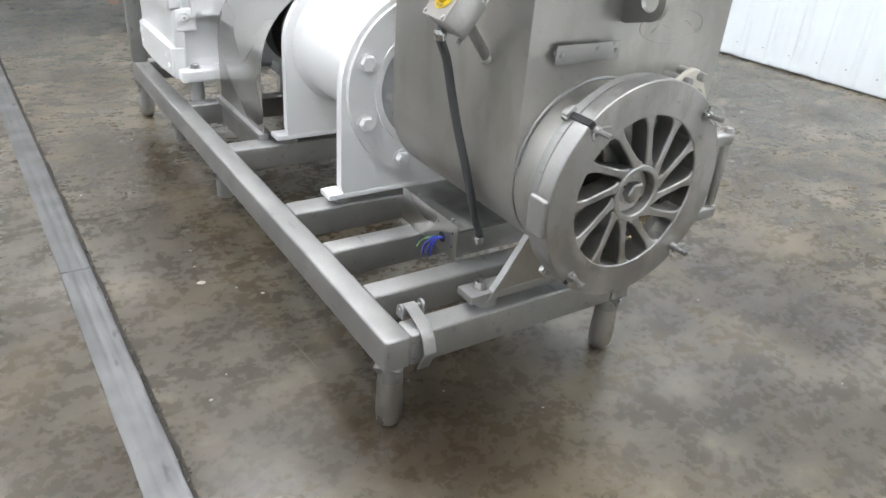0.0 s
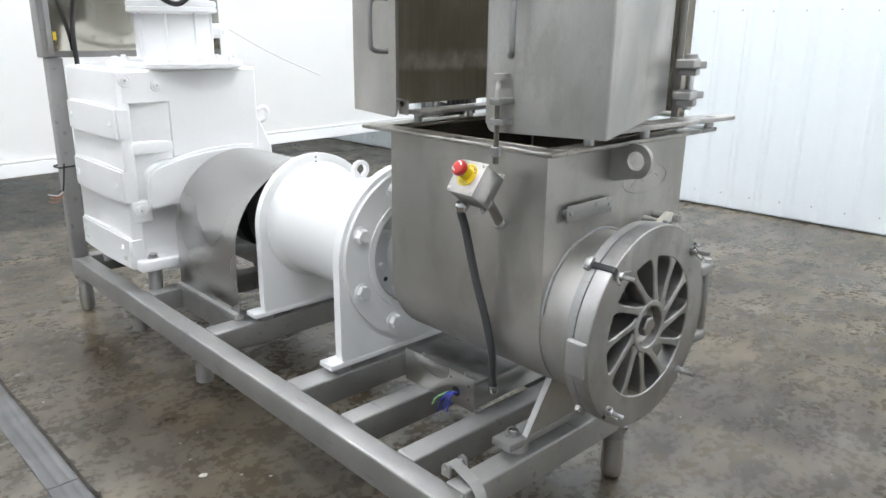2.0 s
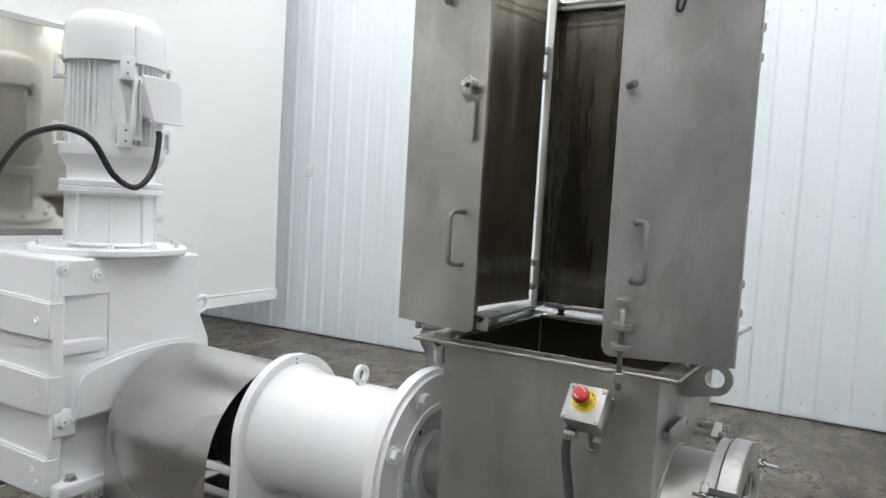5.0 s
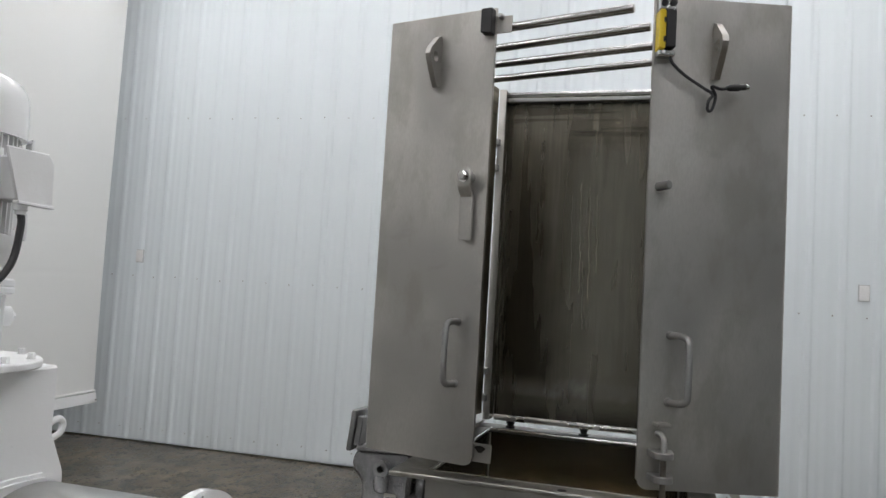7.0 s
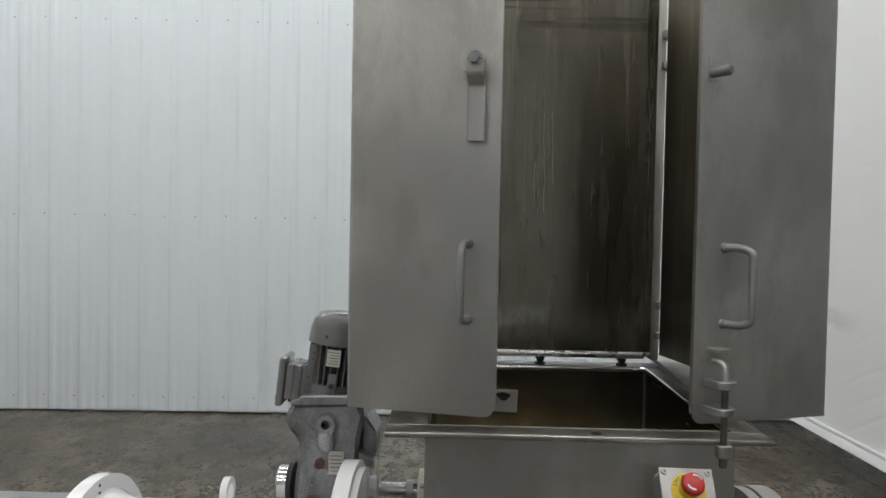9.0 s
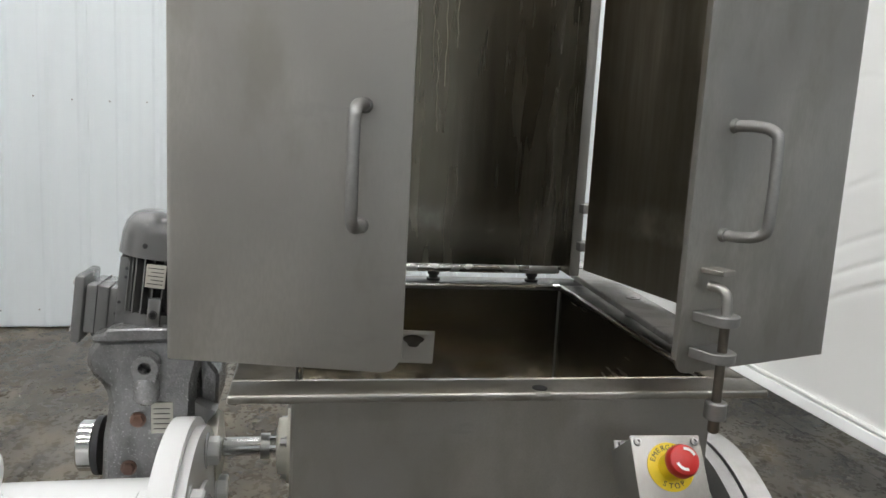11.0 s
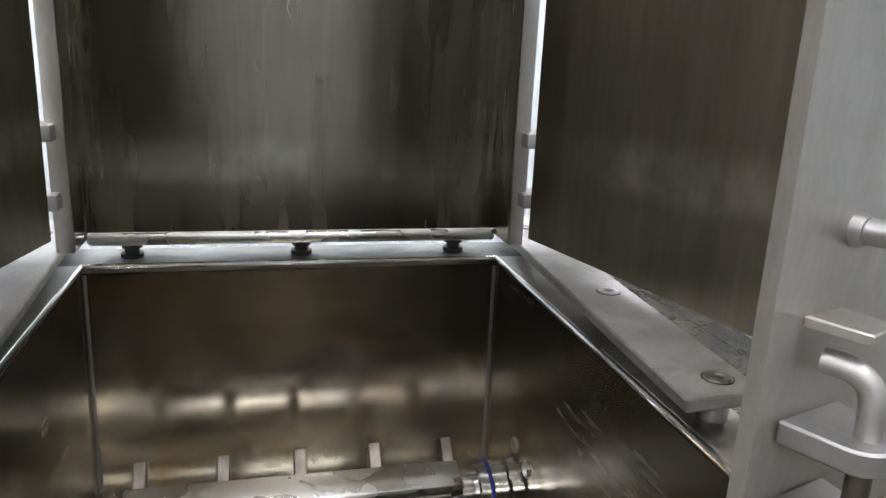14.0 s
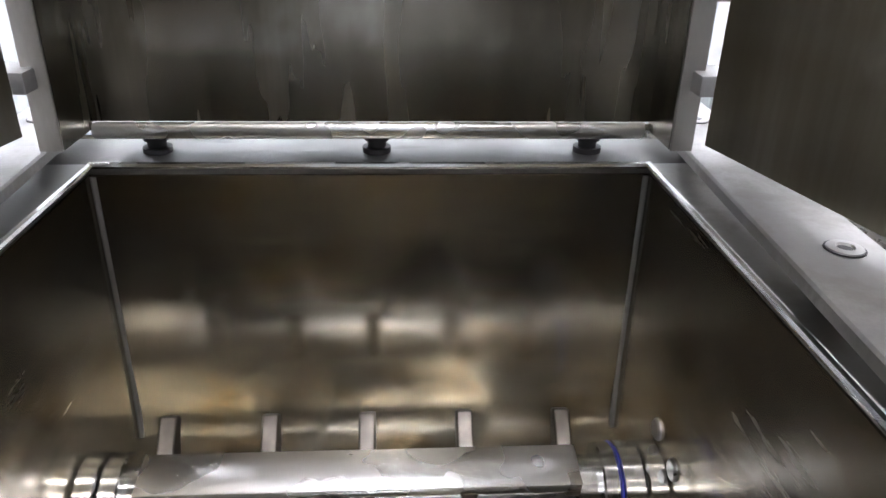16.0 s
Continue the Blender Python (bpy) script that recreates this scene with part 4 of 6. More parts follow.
tie = solo("cable_tie", tube([(0.976, 4.652, 0.78), (1.062, 4.652, 0.785), (1.062, 4.737, 0.785), (0.976, 4.737, 0.78), (0.976, 4.652, 0.78)], 0.0045, 6, None, 3), BLACK, "black cable tie round the cabinet post", "cable tie")
wires = thing("loose_wires", (0.96, 4.66, 0.62), "cut wire ends hanging from the cabinet post", "wires")
part("black_wire", tube([(1.0, 4.65, 0.80), (0.985, 4.648, 0.70), (0.975, 4.64, 0.66)], 0.004, 6), BLACK, wires)
part("brown_wire", tube([(0.975, 4.64, 0.665), (0.94, 4.63, 0.635), (0.91, 4.62, 0.645)], 0.004, 6), COPPER, wires)
part("copper_end", tube([(0.975, 4.64, 0.66), (0.95, 4.635, 0.62), (0.925, 4.64, 0.615), (0.905, 4.64, 0.625)], 0.003, 6), COPPER, wires)
part("white_wire", tube([(0.975, 4.64, 0.662), (0.945, 4.62, 0.65), (0.9, 4.625, 0.66)], 0.0035, 6), WHITE, wires)

# ---- shaft guard and bearing pedestal ----
guard_line = [(1.546 - 0.335, ZT + 0.03)] + [(1.546 - 0.335 * math.cos(radians(a)), 0.582 + 0.335 * math.sin(radians(a))) for a in range(0, 181, 6)] + [(1.546 + 0.335, ZT + 0.03)]
g = sheet(guard_line, 3.325, 3.872, 0.003)
guard = thing("coupling_guard", (AX, 3.6, ZT), "arched brushed stainless sheet guard over the coupling", "guard")
part("arch", g, GUARD, guard)
for sx in (-1, 1):
    part("flange", box(1.546 + sx * 0.335 - 0.02, 1.546 + sx * 0.335 + 0.02, 3.325, 3.872, ZT + 0.002, ZT + 0.029, 0.003), FRAME, guard)
coup = thing("coupling", (AX, 3.6, AZ), "dark iron shaft coupling inside the guard", "coupling")
part("hub", lathe((AX, 3.32, AZ), (0, 1, 0), [(0, 0.09), (0.02, 0.09), (0.02, 0.2), (0.16, 0.2), (0.16, 0.11), (0.27, 0.11), (0.27, 0.2), (0.40, 0.2), (0.40, 0.08), (0.52, 0.08)], 40), DARK, coup)
for k in range(10):
    a = radians(36 * k)
    part("bolt", bolt_head((AX + 0.165 * math.cos(a), 3.339, AZ + 0.165 * math.sin(a)), (0, -1, 0), 0.014, 0.014), DARK, coup)

ped = thing("bearing_housing", (AX, 2.95, ZT), "glossy white welded bearing housing with two end plates", "bearing housing")
LOW = AZ - ZT - 0.035
part("end_plate", ring_plate(u_outline(0.276, 0.276, LOW), circle(0.2, 96), 3.246, 3.280, AX, AZ), WHITE, ped)
part("end_plate", ring_plate(u_outline(0.322, 0.322, LOW), circle(0.205, 96), 2.645, 2.681, AX, AZ), WHITE, ped)
part("barrel", lathe((AX, 2.677, AZ), (0, 1, 0), [(0, 0.226), (0.014, 0.219), (0.28, 0.217), (0.52, 0.221), (0.55, 0.229), (0.571, 0.244)], 64), WHITE, ped)
part("mounting_ring", ring_plate(circle(0.306, 96), circle(0.212, 96), 2.629, 2.6445, AX, AZ), WHITE, ped)
part("inner_ring", ring_plate(circle(0.2115, 64), circle(0.188, 64), 2.623, 2.677, AX, AZ), WHITE, ped)
for y, half, r in ((3.263, 0.276, 0.3), (2.663, 0.322, 0.3)):
    part("foot_plate", box(AX - half - 0.045, AX + half + 0.045, y - 0.02, y + 0.055, ZT + 0.022, ZT + 0.042, 0.004), WHITE, ped)
    for sx in (-1, 1):
        part("pad", lathe((AX + sx * (half - 0.02), y + 0.018, ZT + 0.001), (0, 0, 1), [(0, 0.034), (0.02, 0.034)], 20), FRAME, ped)
for k in range(8):
    a = radians(45 * k + 22.5)
    part("flange_bolt", bolt_head((AX + 0.262 * math.cos(a), 2.6285, AZ + 0.262 * math.sin(a)), (0, -1, 0), 0.0255, 0.02), WHITE, ped)
    part("flange_nut", bolt_head((AX + 0.262 * math.cos(a), 2.6815, AZ + 0.262 * math.sin(a)), (0, 1, 0), 0.0255, 0.02), WHITE, ped)
part("lifting_eye", join(lathe((AX, 2.945, AZ + 0.2), (0, 0, 1), [(0, 0.018), (0.02, 0.018)], 16), ring_plate(circle(0.036, 32), circle(0.021, 32), 2.937, 2.953, AX, AZ + 0.253)), WHITE, ped)
for dz in (0.244, 0.262):
    part("vent_hole", lathe((AX - 0.002, 3.2455, AZ + dz), (0, -1, 0), [(0, 0.004), (0.0015, 0.004)], 8), DARK, ped)
seal = thing("shaft_seal", (AX, 2.58, AZ), "grey seal disc with bolts behind the hopper", "shaft seal")
part("disc", lathe((AX, 2.672, AZ), (0, -1, 0), [(0, 0.183), (0.03, 0.183), (0.033, 0.180), (0.033, 0.12), (0.055, 0.115)], 48), SEAL, seal)
for k in range(4):
    a = radians(90 * k + 32)
    part("seal_hole", lathe((AX + 0.152 * math.cos(a), 2.6388, AZ + 0.152 * math.sin(a)), (0, -1, 0), [(0, 0.009), (0.0006, 0.009)], 12), DARK, seal)
part("shaft", rod((AX, 2.62, AZ), (AX, 2.488, AZ), 0.085, 32), FRAME, seal)
for k in range(8):
    a = radians(45 * k + 10)
    part("seal_bolt", bolt_head((AX + 0.152 * math.cos(a), 2.639, AZ + 0.152 * math.sin(a)), (0, -1, 0), 0.013, 0.01), SEAL, seal)

# ---- hopper ----
SX, SZ = 1.838, 0.862
HY0, HY1, RZ = 1.864, 2.474, 1.176


def hopper_line(inset=0.0):
    """The hopper's section from the far top round the bottom to the near top, as (x, z)."""
    k = inset
    pts = [(2.008 - k, RZ - 0.012), (2.006 - k, 1.0), (2.005 - k, 0.92)]
    pts += [(SX + (0.166 - k) * math.cos(radians(a)), SZ + (0.166 - k) * math.sin(radians(a))) for a in range(0, -111, -10)]
    r = 0.228 - k
    pts += [(AX + r * math.cos(radians(a)), AZ + r * math.sin(radians(a))) for a in range(-4, -181, -8)]
    pts += [(AX - r, AZ), (AX - r, 0.85), (AX - r, 1.0), (AX - r, RZ - 0.012)]
    return pts


def end_plate(line, r, y, dy):
    """The hopper's end sheet, with a round opening of radius r if r > 0."""
    if not r:
        return slab([(x, y, z) for x, z in line], (0, dy, 0))
    full = list(line)
    top = [(line[-1][0] + (line[0][0] - line[-1][0]) * i / 6, line[0][1]) for i in range(1, 6)]
    full += top
    outer = [(x - AX, z - AZ) for x, z in full]
    inner = [(r * x / math.hypot(x, z), r * z / math.hypot(x, z)) for x, z in outer]
    return ring_plate(outer, inner, y, y + dy, AX, AZ)


hopper = thing("hopper", (1.6, 2.18, 0.48), "bead-blasted stainless U-shaped feed hopper with a flanged rim", "hopper")
part("shell", sheet(hopper_line(), HY0, HY1, 0.004), BLAST, hopper)
part("front_wall", end_plate(hopper_line(), 0.215, HY0 - 0.004, 0.0038), BLAST, hopper)
part("back_wall", end_plate(hopper_line(), 0, HY1 + 0.0002, 0.0038), BLAST, hopper)
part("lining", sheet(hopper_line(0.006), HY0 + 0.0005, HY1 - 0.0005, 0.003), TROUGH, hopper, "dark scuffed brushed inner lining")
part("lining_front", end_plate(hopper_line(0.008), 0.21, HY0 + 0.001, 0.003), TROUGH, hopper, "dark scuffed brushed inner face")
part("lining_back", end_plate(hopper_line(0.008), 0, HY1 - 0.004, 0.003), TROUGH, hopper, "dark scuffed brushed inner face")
for y in (HY0 + 0.006, HY1 - 0.006):
    part("corner_weld", tube([(2.000, y, RZ - 0.014), (1.999, y, 1.0), (1.998, y, 0.9), (1.991, y, 0.82)], 0.0042, 8), DULL, hopper)
rim = bmesh.new()
ox0, ox1, oy0, oy1 = 1.278, 2.095, 1.805, 2.556
ix0, ix1, iy0, iy1 = 1.336, 2.002, HY0 + 0.004, HY1 - 0.004
for a in ((ox0, ix0, oy0, oy1), (ix0 - 0.001, ix1 + 0.001, oy0, iy0), (ix0 - 0.001, ix1 + 0.001, iy1, oy1)):
    join(rim, box(*a, RZ - 0.012, RZ, 0.0035, 3))
part("rim_flange", rim, RIM, hopper, "flat rim flange with worn bright edges")
part("far_flange", box(ix1, ox1 - 0.002, oy0 + 0.001, oy1 - 0.001, RZ - 0.0125, RZ - 0.0005, 0.002), DULL, hopper, "dull stained strip of the rim")
bead = bmesh.new()
for p, q in (((ix0, iy0), (ix1, iy0)), ((ix1, iy0), (ix1, iy1)), ((ix1, iy1), (ix0, iy1)), ((ix0, iy1), (ix0, iy0))):
    join(bead, rod((*p, RZ - 0.003), (*q, RZ - 0.002), 0.004, 8))
part("rim_bead", bead, SHINY, hopper, "bright ground weld bead")
part("latch_socket", lathe((1.295, 2.143, RZ - 0.004), (0, 0, 1), [(0, 0.020), (0.0042, 0.0185), (0.0054, 0.0155), (0.005, 0.012), (0.001, 0.011), (0.001, 0.0)], 24), RIM, hopper)
part("socket_hole", lathe((1.295, 2.143, RZ - 0.002), (0, 0, 1), [(0, 0.0105), (0.0035, 0.0105)], 16), DARK, hopper)
# discharge neck and its bolted ring
FX, FZ = 1.569, 0.693
NY = 1.722
part("neck", lathe((FX, HY0 + 0.004, FZ), (0, -1, 0), [(0, 0.233), (HY0 - NY, 0.233), (HY0 - NY, 0.218), (0, 0.218)], 72, cap=False), BLAST, hopper)
# extra dark sleeve, deepens the shade seen between the cover's spokes
part("neck_shade_lining", lathe((FX, HY0 + 0.002, FZ), (0, -1, 0), [(0, 0.2178), (HY0 - NY - 0.004, 0.2178), (HY0 - NY - 0.004, 0.2145), (0, 0.2145)], 64, cap=False), TROUGH, hopper, "added dark lining that deepens the shade in the neck")
part("neck_weld", tube([(FX + 0.2355 * math.cos(radians(a)), HY0 - 0.006, FZ + 0.2355 * math.sin(radians(a))) for a in range(30, 178, 10)], 0.0055, 8, None, 2), FRAME, hopper, "smooth weld bead")
part("neck_ring", ring_plate(circle(0.279, 96), circle(0.205, 96), NY - 0.0012, NY + 0.024, FX, FZ), FRAME, hopper)
lug_line = [(0.0, 1.045), (0.0, 1.155), (0.03, 1.157)] + [(0.084 + 0.047 * math.sin(radians(a)), 1.112 + 0.047 * math.cos(radians(a))) for a in range(0, 181, 12)]
part("lifting_lug", eyed_plate(lug_line, (0.084, 1.113), 0.026, ((0, -1, 0), (0, 0, 1)), (1.604, 1.864, 0.013), (0.014, 0, 0)), BLAST, hopper)
# raised oval maker's mark
b = bmesh.new()
for k in range(40):
    a0, a1 = 2 * math.pi * k / 40, 2 * math.pi * (k + 1) / 40
    join(b, rod((1.79 + 0.115 * math.cos(a0), 1.8595, 1.045 + 0.042 * math.sin(a0)), (1.79 + 0.115 * math.cos(a1), 1.8595, 1.045 + 0.042 * math.sin(a1)), 0.0012, 5))
join(b, tube([(1.72, 1.8595, 1.03), (1.75, 1.8595, 1.05), (1.79, 1.8595, 1.038), (1.83, 1.8595, 1.058), (1.86, 1.8595, 1.045)], 0.0018, 6))
part("maker_mark", b, BLAST, hopper, "raised oval mark")
nameplate = thing("name_plate", (1.47, 1.848, 1.0), "blank riveted steel plate on two studs", "name plate")
part("plate", box(1.398, 1.600, 1.8405, 1.843, 0.978, 1.022, 0.0008), FRAME, nameplate)
for x in (1.413, 1.586):
    part("rivet", lathe((x, 1.840, 1.0), (0, -1, 0), [(0, 0.007), (0.003, 0.006), (0.005, 0.0)], 10), BOLT, nameplate)
    part("stud", rod((x, 1.843, 1.0), (x, 1.861, 1.0), 0.009, 14), FRAME, nameplate)

# support bracket under the neck
brk = thing("support_bracket", (1.33, 1.92, ZT), "triangular stainless support bracket bolted to the frame", "bracket")
part("gusset", slab([(1.317, 1.888, ZT + 0.026), (1.437, 1.888, 0.505), (1.448, 1.888, 0.505), (1.70, 1.888, 0.505), (1.78, 1.888, ZT + 0.026)], (0, 0.012, 0)), BLAST, brk)
part("edge_bar", slab([(1.315, 1.884, ZT + 0.024), (1.435, 1.884, 0.507), (1.443, 1.884, 0.503), (1.323, 1.884, ZT + 0.024)], (0, 0.022, 0), bev=0.002), FRAME, brk)
part("foot_plate", box(1.262, 1.80, 1.886, 1.955, ZT + 0.027, ZT + 0.05, 0.003), FRAME, brk)
for x in (1.302, 1.775):
    part("pad", lathe((x + 0.03, 1.922, ZT + 0.001), (0, 0, 1), [(0, 0.036), (0.026, 0.034)], 20), FRAME, brk)
    part("bolt", bolt_head((x + 0.014, 1.925, ZT + 0.05), (0, 0, 1), 0.017, 0.016), BOLT, brk)

# ---- end cover with skewed spokes ----
cover = thing("end_cover", (FX, 1.69, FZ), "round cast stainless cover with skewed spokes and wing nuts", "end cover")
CY_F, CY_B = 1.670, 1.7165
ringb = bmesh.new()
rows = []
N = 96
for y, r in ((CY_B, 0.20), (CY_F + 0.003, 0.197), (CY_F, 0.20), (CY_F, 0.2795), (CY_F + 0.0025, 0.282), (CY_B - 0.001, 0.282), (CY_B, 0.281)):
    rows.append([ringb.verts.new((FX + r * math.cos(2 * math.pi * i / N), y, FZ + r * math.sin(2 * math.pi * i / N))) for i in range(N)])
for a, c in zip(rows, rows[1:] + rows[:1]):
    for i in range(N):
        ringb.faces.new((a[i], a[(i + 1) % N], c[(i + 1) % N], c[i]))
part("rim_ring", ringb, CAST, cover)
part("hub_ring", lathe((FX, CY_B - 0.004, FZ), (0, -1, 0), [(0, 0.058), (0.04, 0.058), (0.043, 0.061), (0.043, 0.071), (0.04, 0.0745), (0, 0.0745), (0, 0.058)], 48, cap=False), CAST, cover)
part("bearing_cap", lathe((FX, CY_B, FZ), (0, -1, 0), [(0, 0.057), (0.019, 0.057), (0.022, 0.054), (0.022, 0.0)], 40), POLISHED, cover)
part("centre_bolt", bolt_head((FX, CY_B - 0.022, FZ), (0, -1, 0), 0.029, 0.022), BOLT, cover)
for k in range(12):
    a = radians(30 * k + 8)
    p = Vector((math.cos(a), math.sin(a))) * 0.069
    a2 = a + radians(23)
    q = Vector((math.cos(a2), math.sin(a2))) * 0.202
    d = (q - p).normalized()
    n = Vector((-d.y, d.x))
    pts = []
    for s, w in ((0.0, 0.018), (0.08, 0.0135), (0.2, 0.0098), (0.72, 0.0092), (0.86, 0.0120), (0.94, 0.0175), (1.0, 0.028)):
        pts.append((p.lerp(q, s), w))
    loop = [c + n * w for c, w in pts] + [c - n * w for c, w in reversed(pts)]
    part("spoke", slab([(FX + v.x, CY_F + 0.002, FZ + v.y) for v in loop], (0, 0.055, 0), bev=0.003), CAST, cover)


def wing_bolt(angle, out=0.259):
    a = radians(angle)
    c = Vector((FX + out * math.cos(a), 0, FZ + out * math.sin(a)))
    g = part("swing_bolt", rod((c.x, NY + 0.05, c.z), (c.x, CY_F - 0.052, c.z), 0.0062, 10), BOLT, cover)
    part("washer", rod((c.x, CY_F - 0.0005, c.z), (c.x, CY_F - 0.004, c.z), 0.0145, 14), BOLT, g)
    wing = lathe((c.x, CY_F - 0.004, c.z), (0, -1, 0), [(0, 0.0115), (0.006, 0.0115), (0.014, 0.0085)], 12)
    t = a + radians(75)
    for s in (-1, 1):
        e = Vector((math.cos(t) * s, 0, math.sin(t) * s))
        join(wing, tube([c + e * 0.008 + Vector((0, CY_F - 0.008, 0)), c + e * 0.017 + Vector((0, CY_F - 0.013, 0)), c + e * 0.027 + Vector((0, CY_F - 0.024, 0))], 0.0035, 6, None, 3))
    part("wing_nut", wing, BOLT, g, "plain steel wing nut")
    part("clevis", moved(join(box(0.006, 0.036, NY + 0.010, NY + 0.030, -0.012, 0.012, 0.003), rod((0.026, NY + 0.020, -0.018), (0.026, NY + 0.020, 0.018), 0.008, 14)), Matrix.Translation((c.x, 0, c.z)) @ Matrix.Rotation(-a, 4, "Y")), FRAME, g)
    part("slot", moved(box(-0.006, 0.0235, CY_F - 0.0012, CY_F + 0.001, -0.0075, 0.0075, 0), Matrix.Translation((c.x, 0, c.z)) @ Matrix.Rotation(-a, 4, "Y")), DARK, g)


for ang in (44, -46, -133, 134):
    wing_bolt(ang)
fork = Matrix.Translation((FX, 0, FZ)) @ Matrix.Rotation(-radians(134), 4, "Y")
part("retaining_strap", moved(box(0.258, 0.287, CY_F - 0.004, NY + 0.012, -0.0085, 0.0085, 0.002), fork), BLACK, cover, "black rubber strap over the rim")
part("gasket", ring_plate(circle(0.272, 72), circle(0.206, 72), CY_B + 0.0003, NY - 0.0026, FX, FZ), BLACK, cover, "thin black gasket")
# hinge block and hinge rod
part("grip_block", box(FX - 0.290, FX - 0.263, CY_F + 0.004, NY + 0.012, FZ - 0.068, FZ + 0.03, 0.008, 3), FRAME, cover)
part("hinge_rod", rod((FX + 0.314, 1.682, FZ - 0.13), (FX + 0.314, 1.682, FZ + 0.125), 0.0115, 14), CAST, cover)
for z in (-0.115, 0.095):
    part("hinge_eye", join(box(FX + 0.255, FX + 0.330, 1.668, 1.700, FZ + z - 0.014, FZ + z + 0.02, 0.008, 3), bolt_head((FX + 0.314, 1.682, FZ + z + 0.02), (0, 0, 1), 0.012, 0.008)), FRAME, cover)
# ivory clevis by the neck
cl = thing("ivory_stop", (1.88, 1.80, 0.9), "ivory plastic stop block bolted to the hopper front", "stop block")
part("block", slab([(x, 1.79, z) for x, z in ((1.776, 0.917), (1.804, 0.936), (1.834, 0.948), (1.853, 0.943), (1.866, 0.926), (1.882, 0.905), (1.908, 0.860), (1.896, 0.858), (1.874, 0.888), (1.834, 0.896))], (0, 0.02, 0), bev=0.003), IVORY, cl)
for x, z in ((1.803, 0.918), (1.856, 0.926)):
    part("stud", rod((x, 1.872, z), (x, 1.772, z), 0.012, 14, None, 0.002), BOLT, cl)

# ---- feed screw inside the neck ----
screw = thing("feed_screw", (FX, 2.1, FZ), "steel feed screw with knife and shade-darkened flight in the discharge neck", "feed screw")
part("core", rod((FX, 1.74, FZ), (FX, HY1 - 0.005, FZ), 0.055, 24), SHINY, screw)
b = bmesh.new()
prev = None
for i in range(0, 97):
    s = i / 96
    a = s * 2 * math.pi * 2.6 + 0.6
    y = 1.757 + s * (HY1 - 0.05 - 1.757)
    row = [b.verts.new((FX + r * math.cos(a), yy, FZ + r * math.sin(a))) for r, yy in ((0.054, y), (0.195, y), (0.195, y + 0.01), (0.054, y + 0.01))]
    if prev:
        for k in range(4):
            b.faces.new((prev[k], prev[(k + 1) % 4], row[(k + 1) % 4], row[k]))
    prev = row
# flight coloured darker to hold the shade inside the neck
part("flight", b, DULL, screw)
for k in range(4):
    a = radians(90 * k + 30)
    part("knife_arm", moved(box(0.05, 0.185, 1.733, 1.749, -0.016, 0.016, 0.004), Matrix.Translation((FX, 0, FZ)) @ Matrix.Rotation(-a, 4, "Y")), POLISHED, screw)

# ---- agitator ----
agi = thing("agitator", (SX, 2.18, SZ), "polished steel agitator shaft with a flat bar and paddles", "agitator")
part("shaft", rod((SX, HY0 + 0.005, SZ), (SX, HY1 - 0.005, SZ), 0.036, 32), SHINY, agi)
for y0, y1, r in ((HY0 + 0.005, HY0 + 0.026, 0.051), (HY0 + 0.028, HY0 + 0.052, 0.05), (HY0 + 0.054, HY0 + 0.072, 0.0495), (HY1 - 0.05, HY1 - 0.03, 0.05), (HY1 - 0.028, HY1 - 0.006, 0.051)):
    part("collar", rod((SX, y0, SZ), (SX, y1, SZ), r, 36, None, 0.002), SHINY, agi)
part("seal_ring", rod((SX, HY0 + 0.0525, SZ), (SX, HY0 + 0.0537, SZ), 0.0503, 36), BLUE, agi, "thin blue seal ring")
part("flat_bar", moved(box(-0.026, 0.026, 1.960, 2.407, 0.037, 0.050, 0.003), Matrix.Translation((SX - 0.006, 0, SZ)) @ Matrix.Rotation(radians(-10), 4, "Y")), SCRAPED, agi)
for y in (1.967, 2.074, 2.180, 2.284, 2.392):
    part("paddle", slab([(SX - 0.03, y - 0.009, SZ - 0.02), (SX - 0.03, y - 0.009, SZ + 0.035), (SX + 0.025, y - 0.009, SZ + 0.042), (SX + 0.052, y - 0.009, SZ + 0.068), (SX + 0.064, y - 0.009, SZ + 0.06), (SX + 0.045, y - 0.009, SZ + 0.02), (SX + 0.03, y - 0.009, SZ - 0.02)], (0, 0.018, 0), bev=0.002), BROWNED, agi)
part("lower_bar", box(SX - 0.062, SX - 0.046, 1.960, 2.407, SZ + 0.02, SZ + 0.034, 0.003), POLISHED, agi)

# ---- upper enclosure ----
DZ0, DZ1 = 1.216, 2.288
UP = 0.02
encl = thing("enclosure_back", (2.03, 2.18, RZ), "tall stained stainless back panel above the hopper", "enclosure panel")
BX, PY0, PY1, SILL = 2.003, 1.875, 2.459, 1.213
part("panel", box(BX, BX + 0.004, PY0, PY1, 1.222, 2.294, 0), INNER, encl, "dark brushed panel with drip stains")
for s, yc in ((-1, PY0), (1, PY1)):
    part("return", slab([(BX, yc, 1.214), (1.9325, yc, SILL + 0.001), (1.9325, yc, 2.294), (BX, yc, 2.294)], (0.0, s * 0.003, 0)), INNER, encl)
    part("side_flange", box(1.928, 1.932, *sorted((yc, yc + s * 0.022)), SILL + 0.0005, 2.294, 0.001), DOOR, encl)
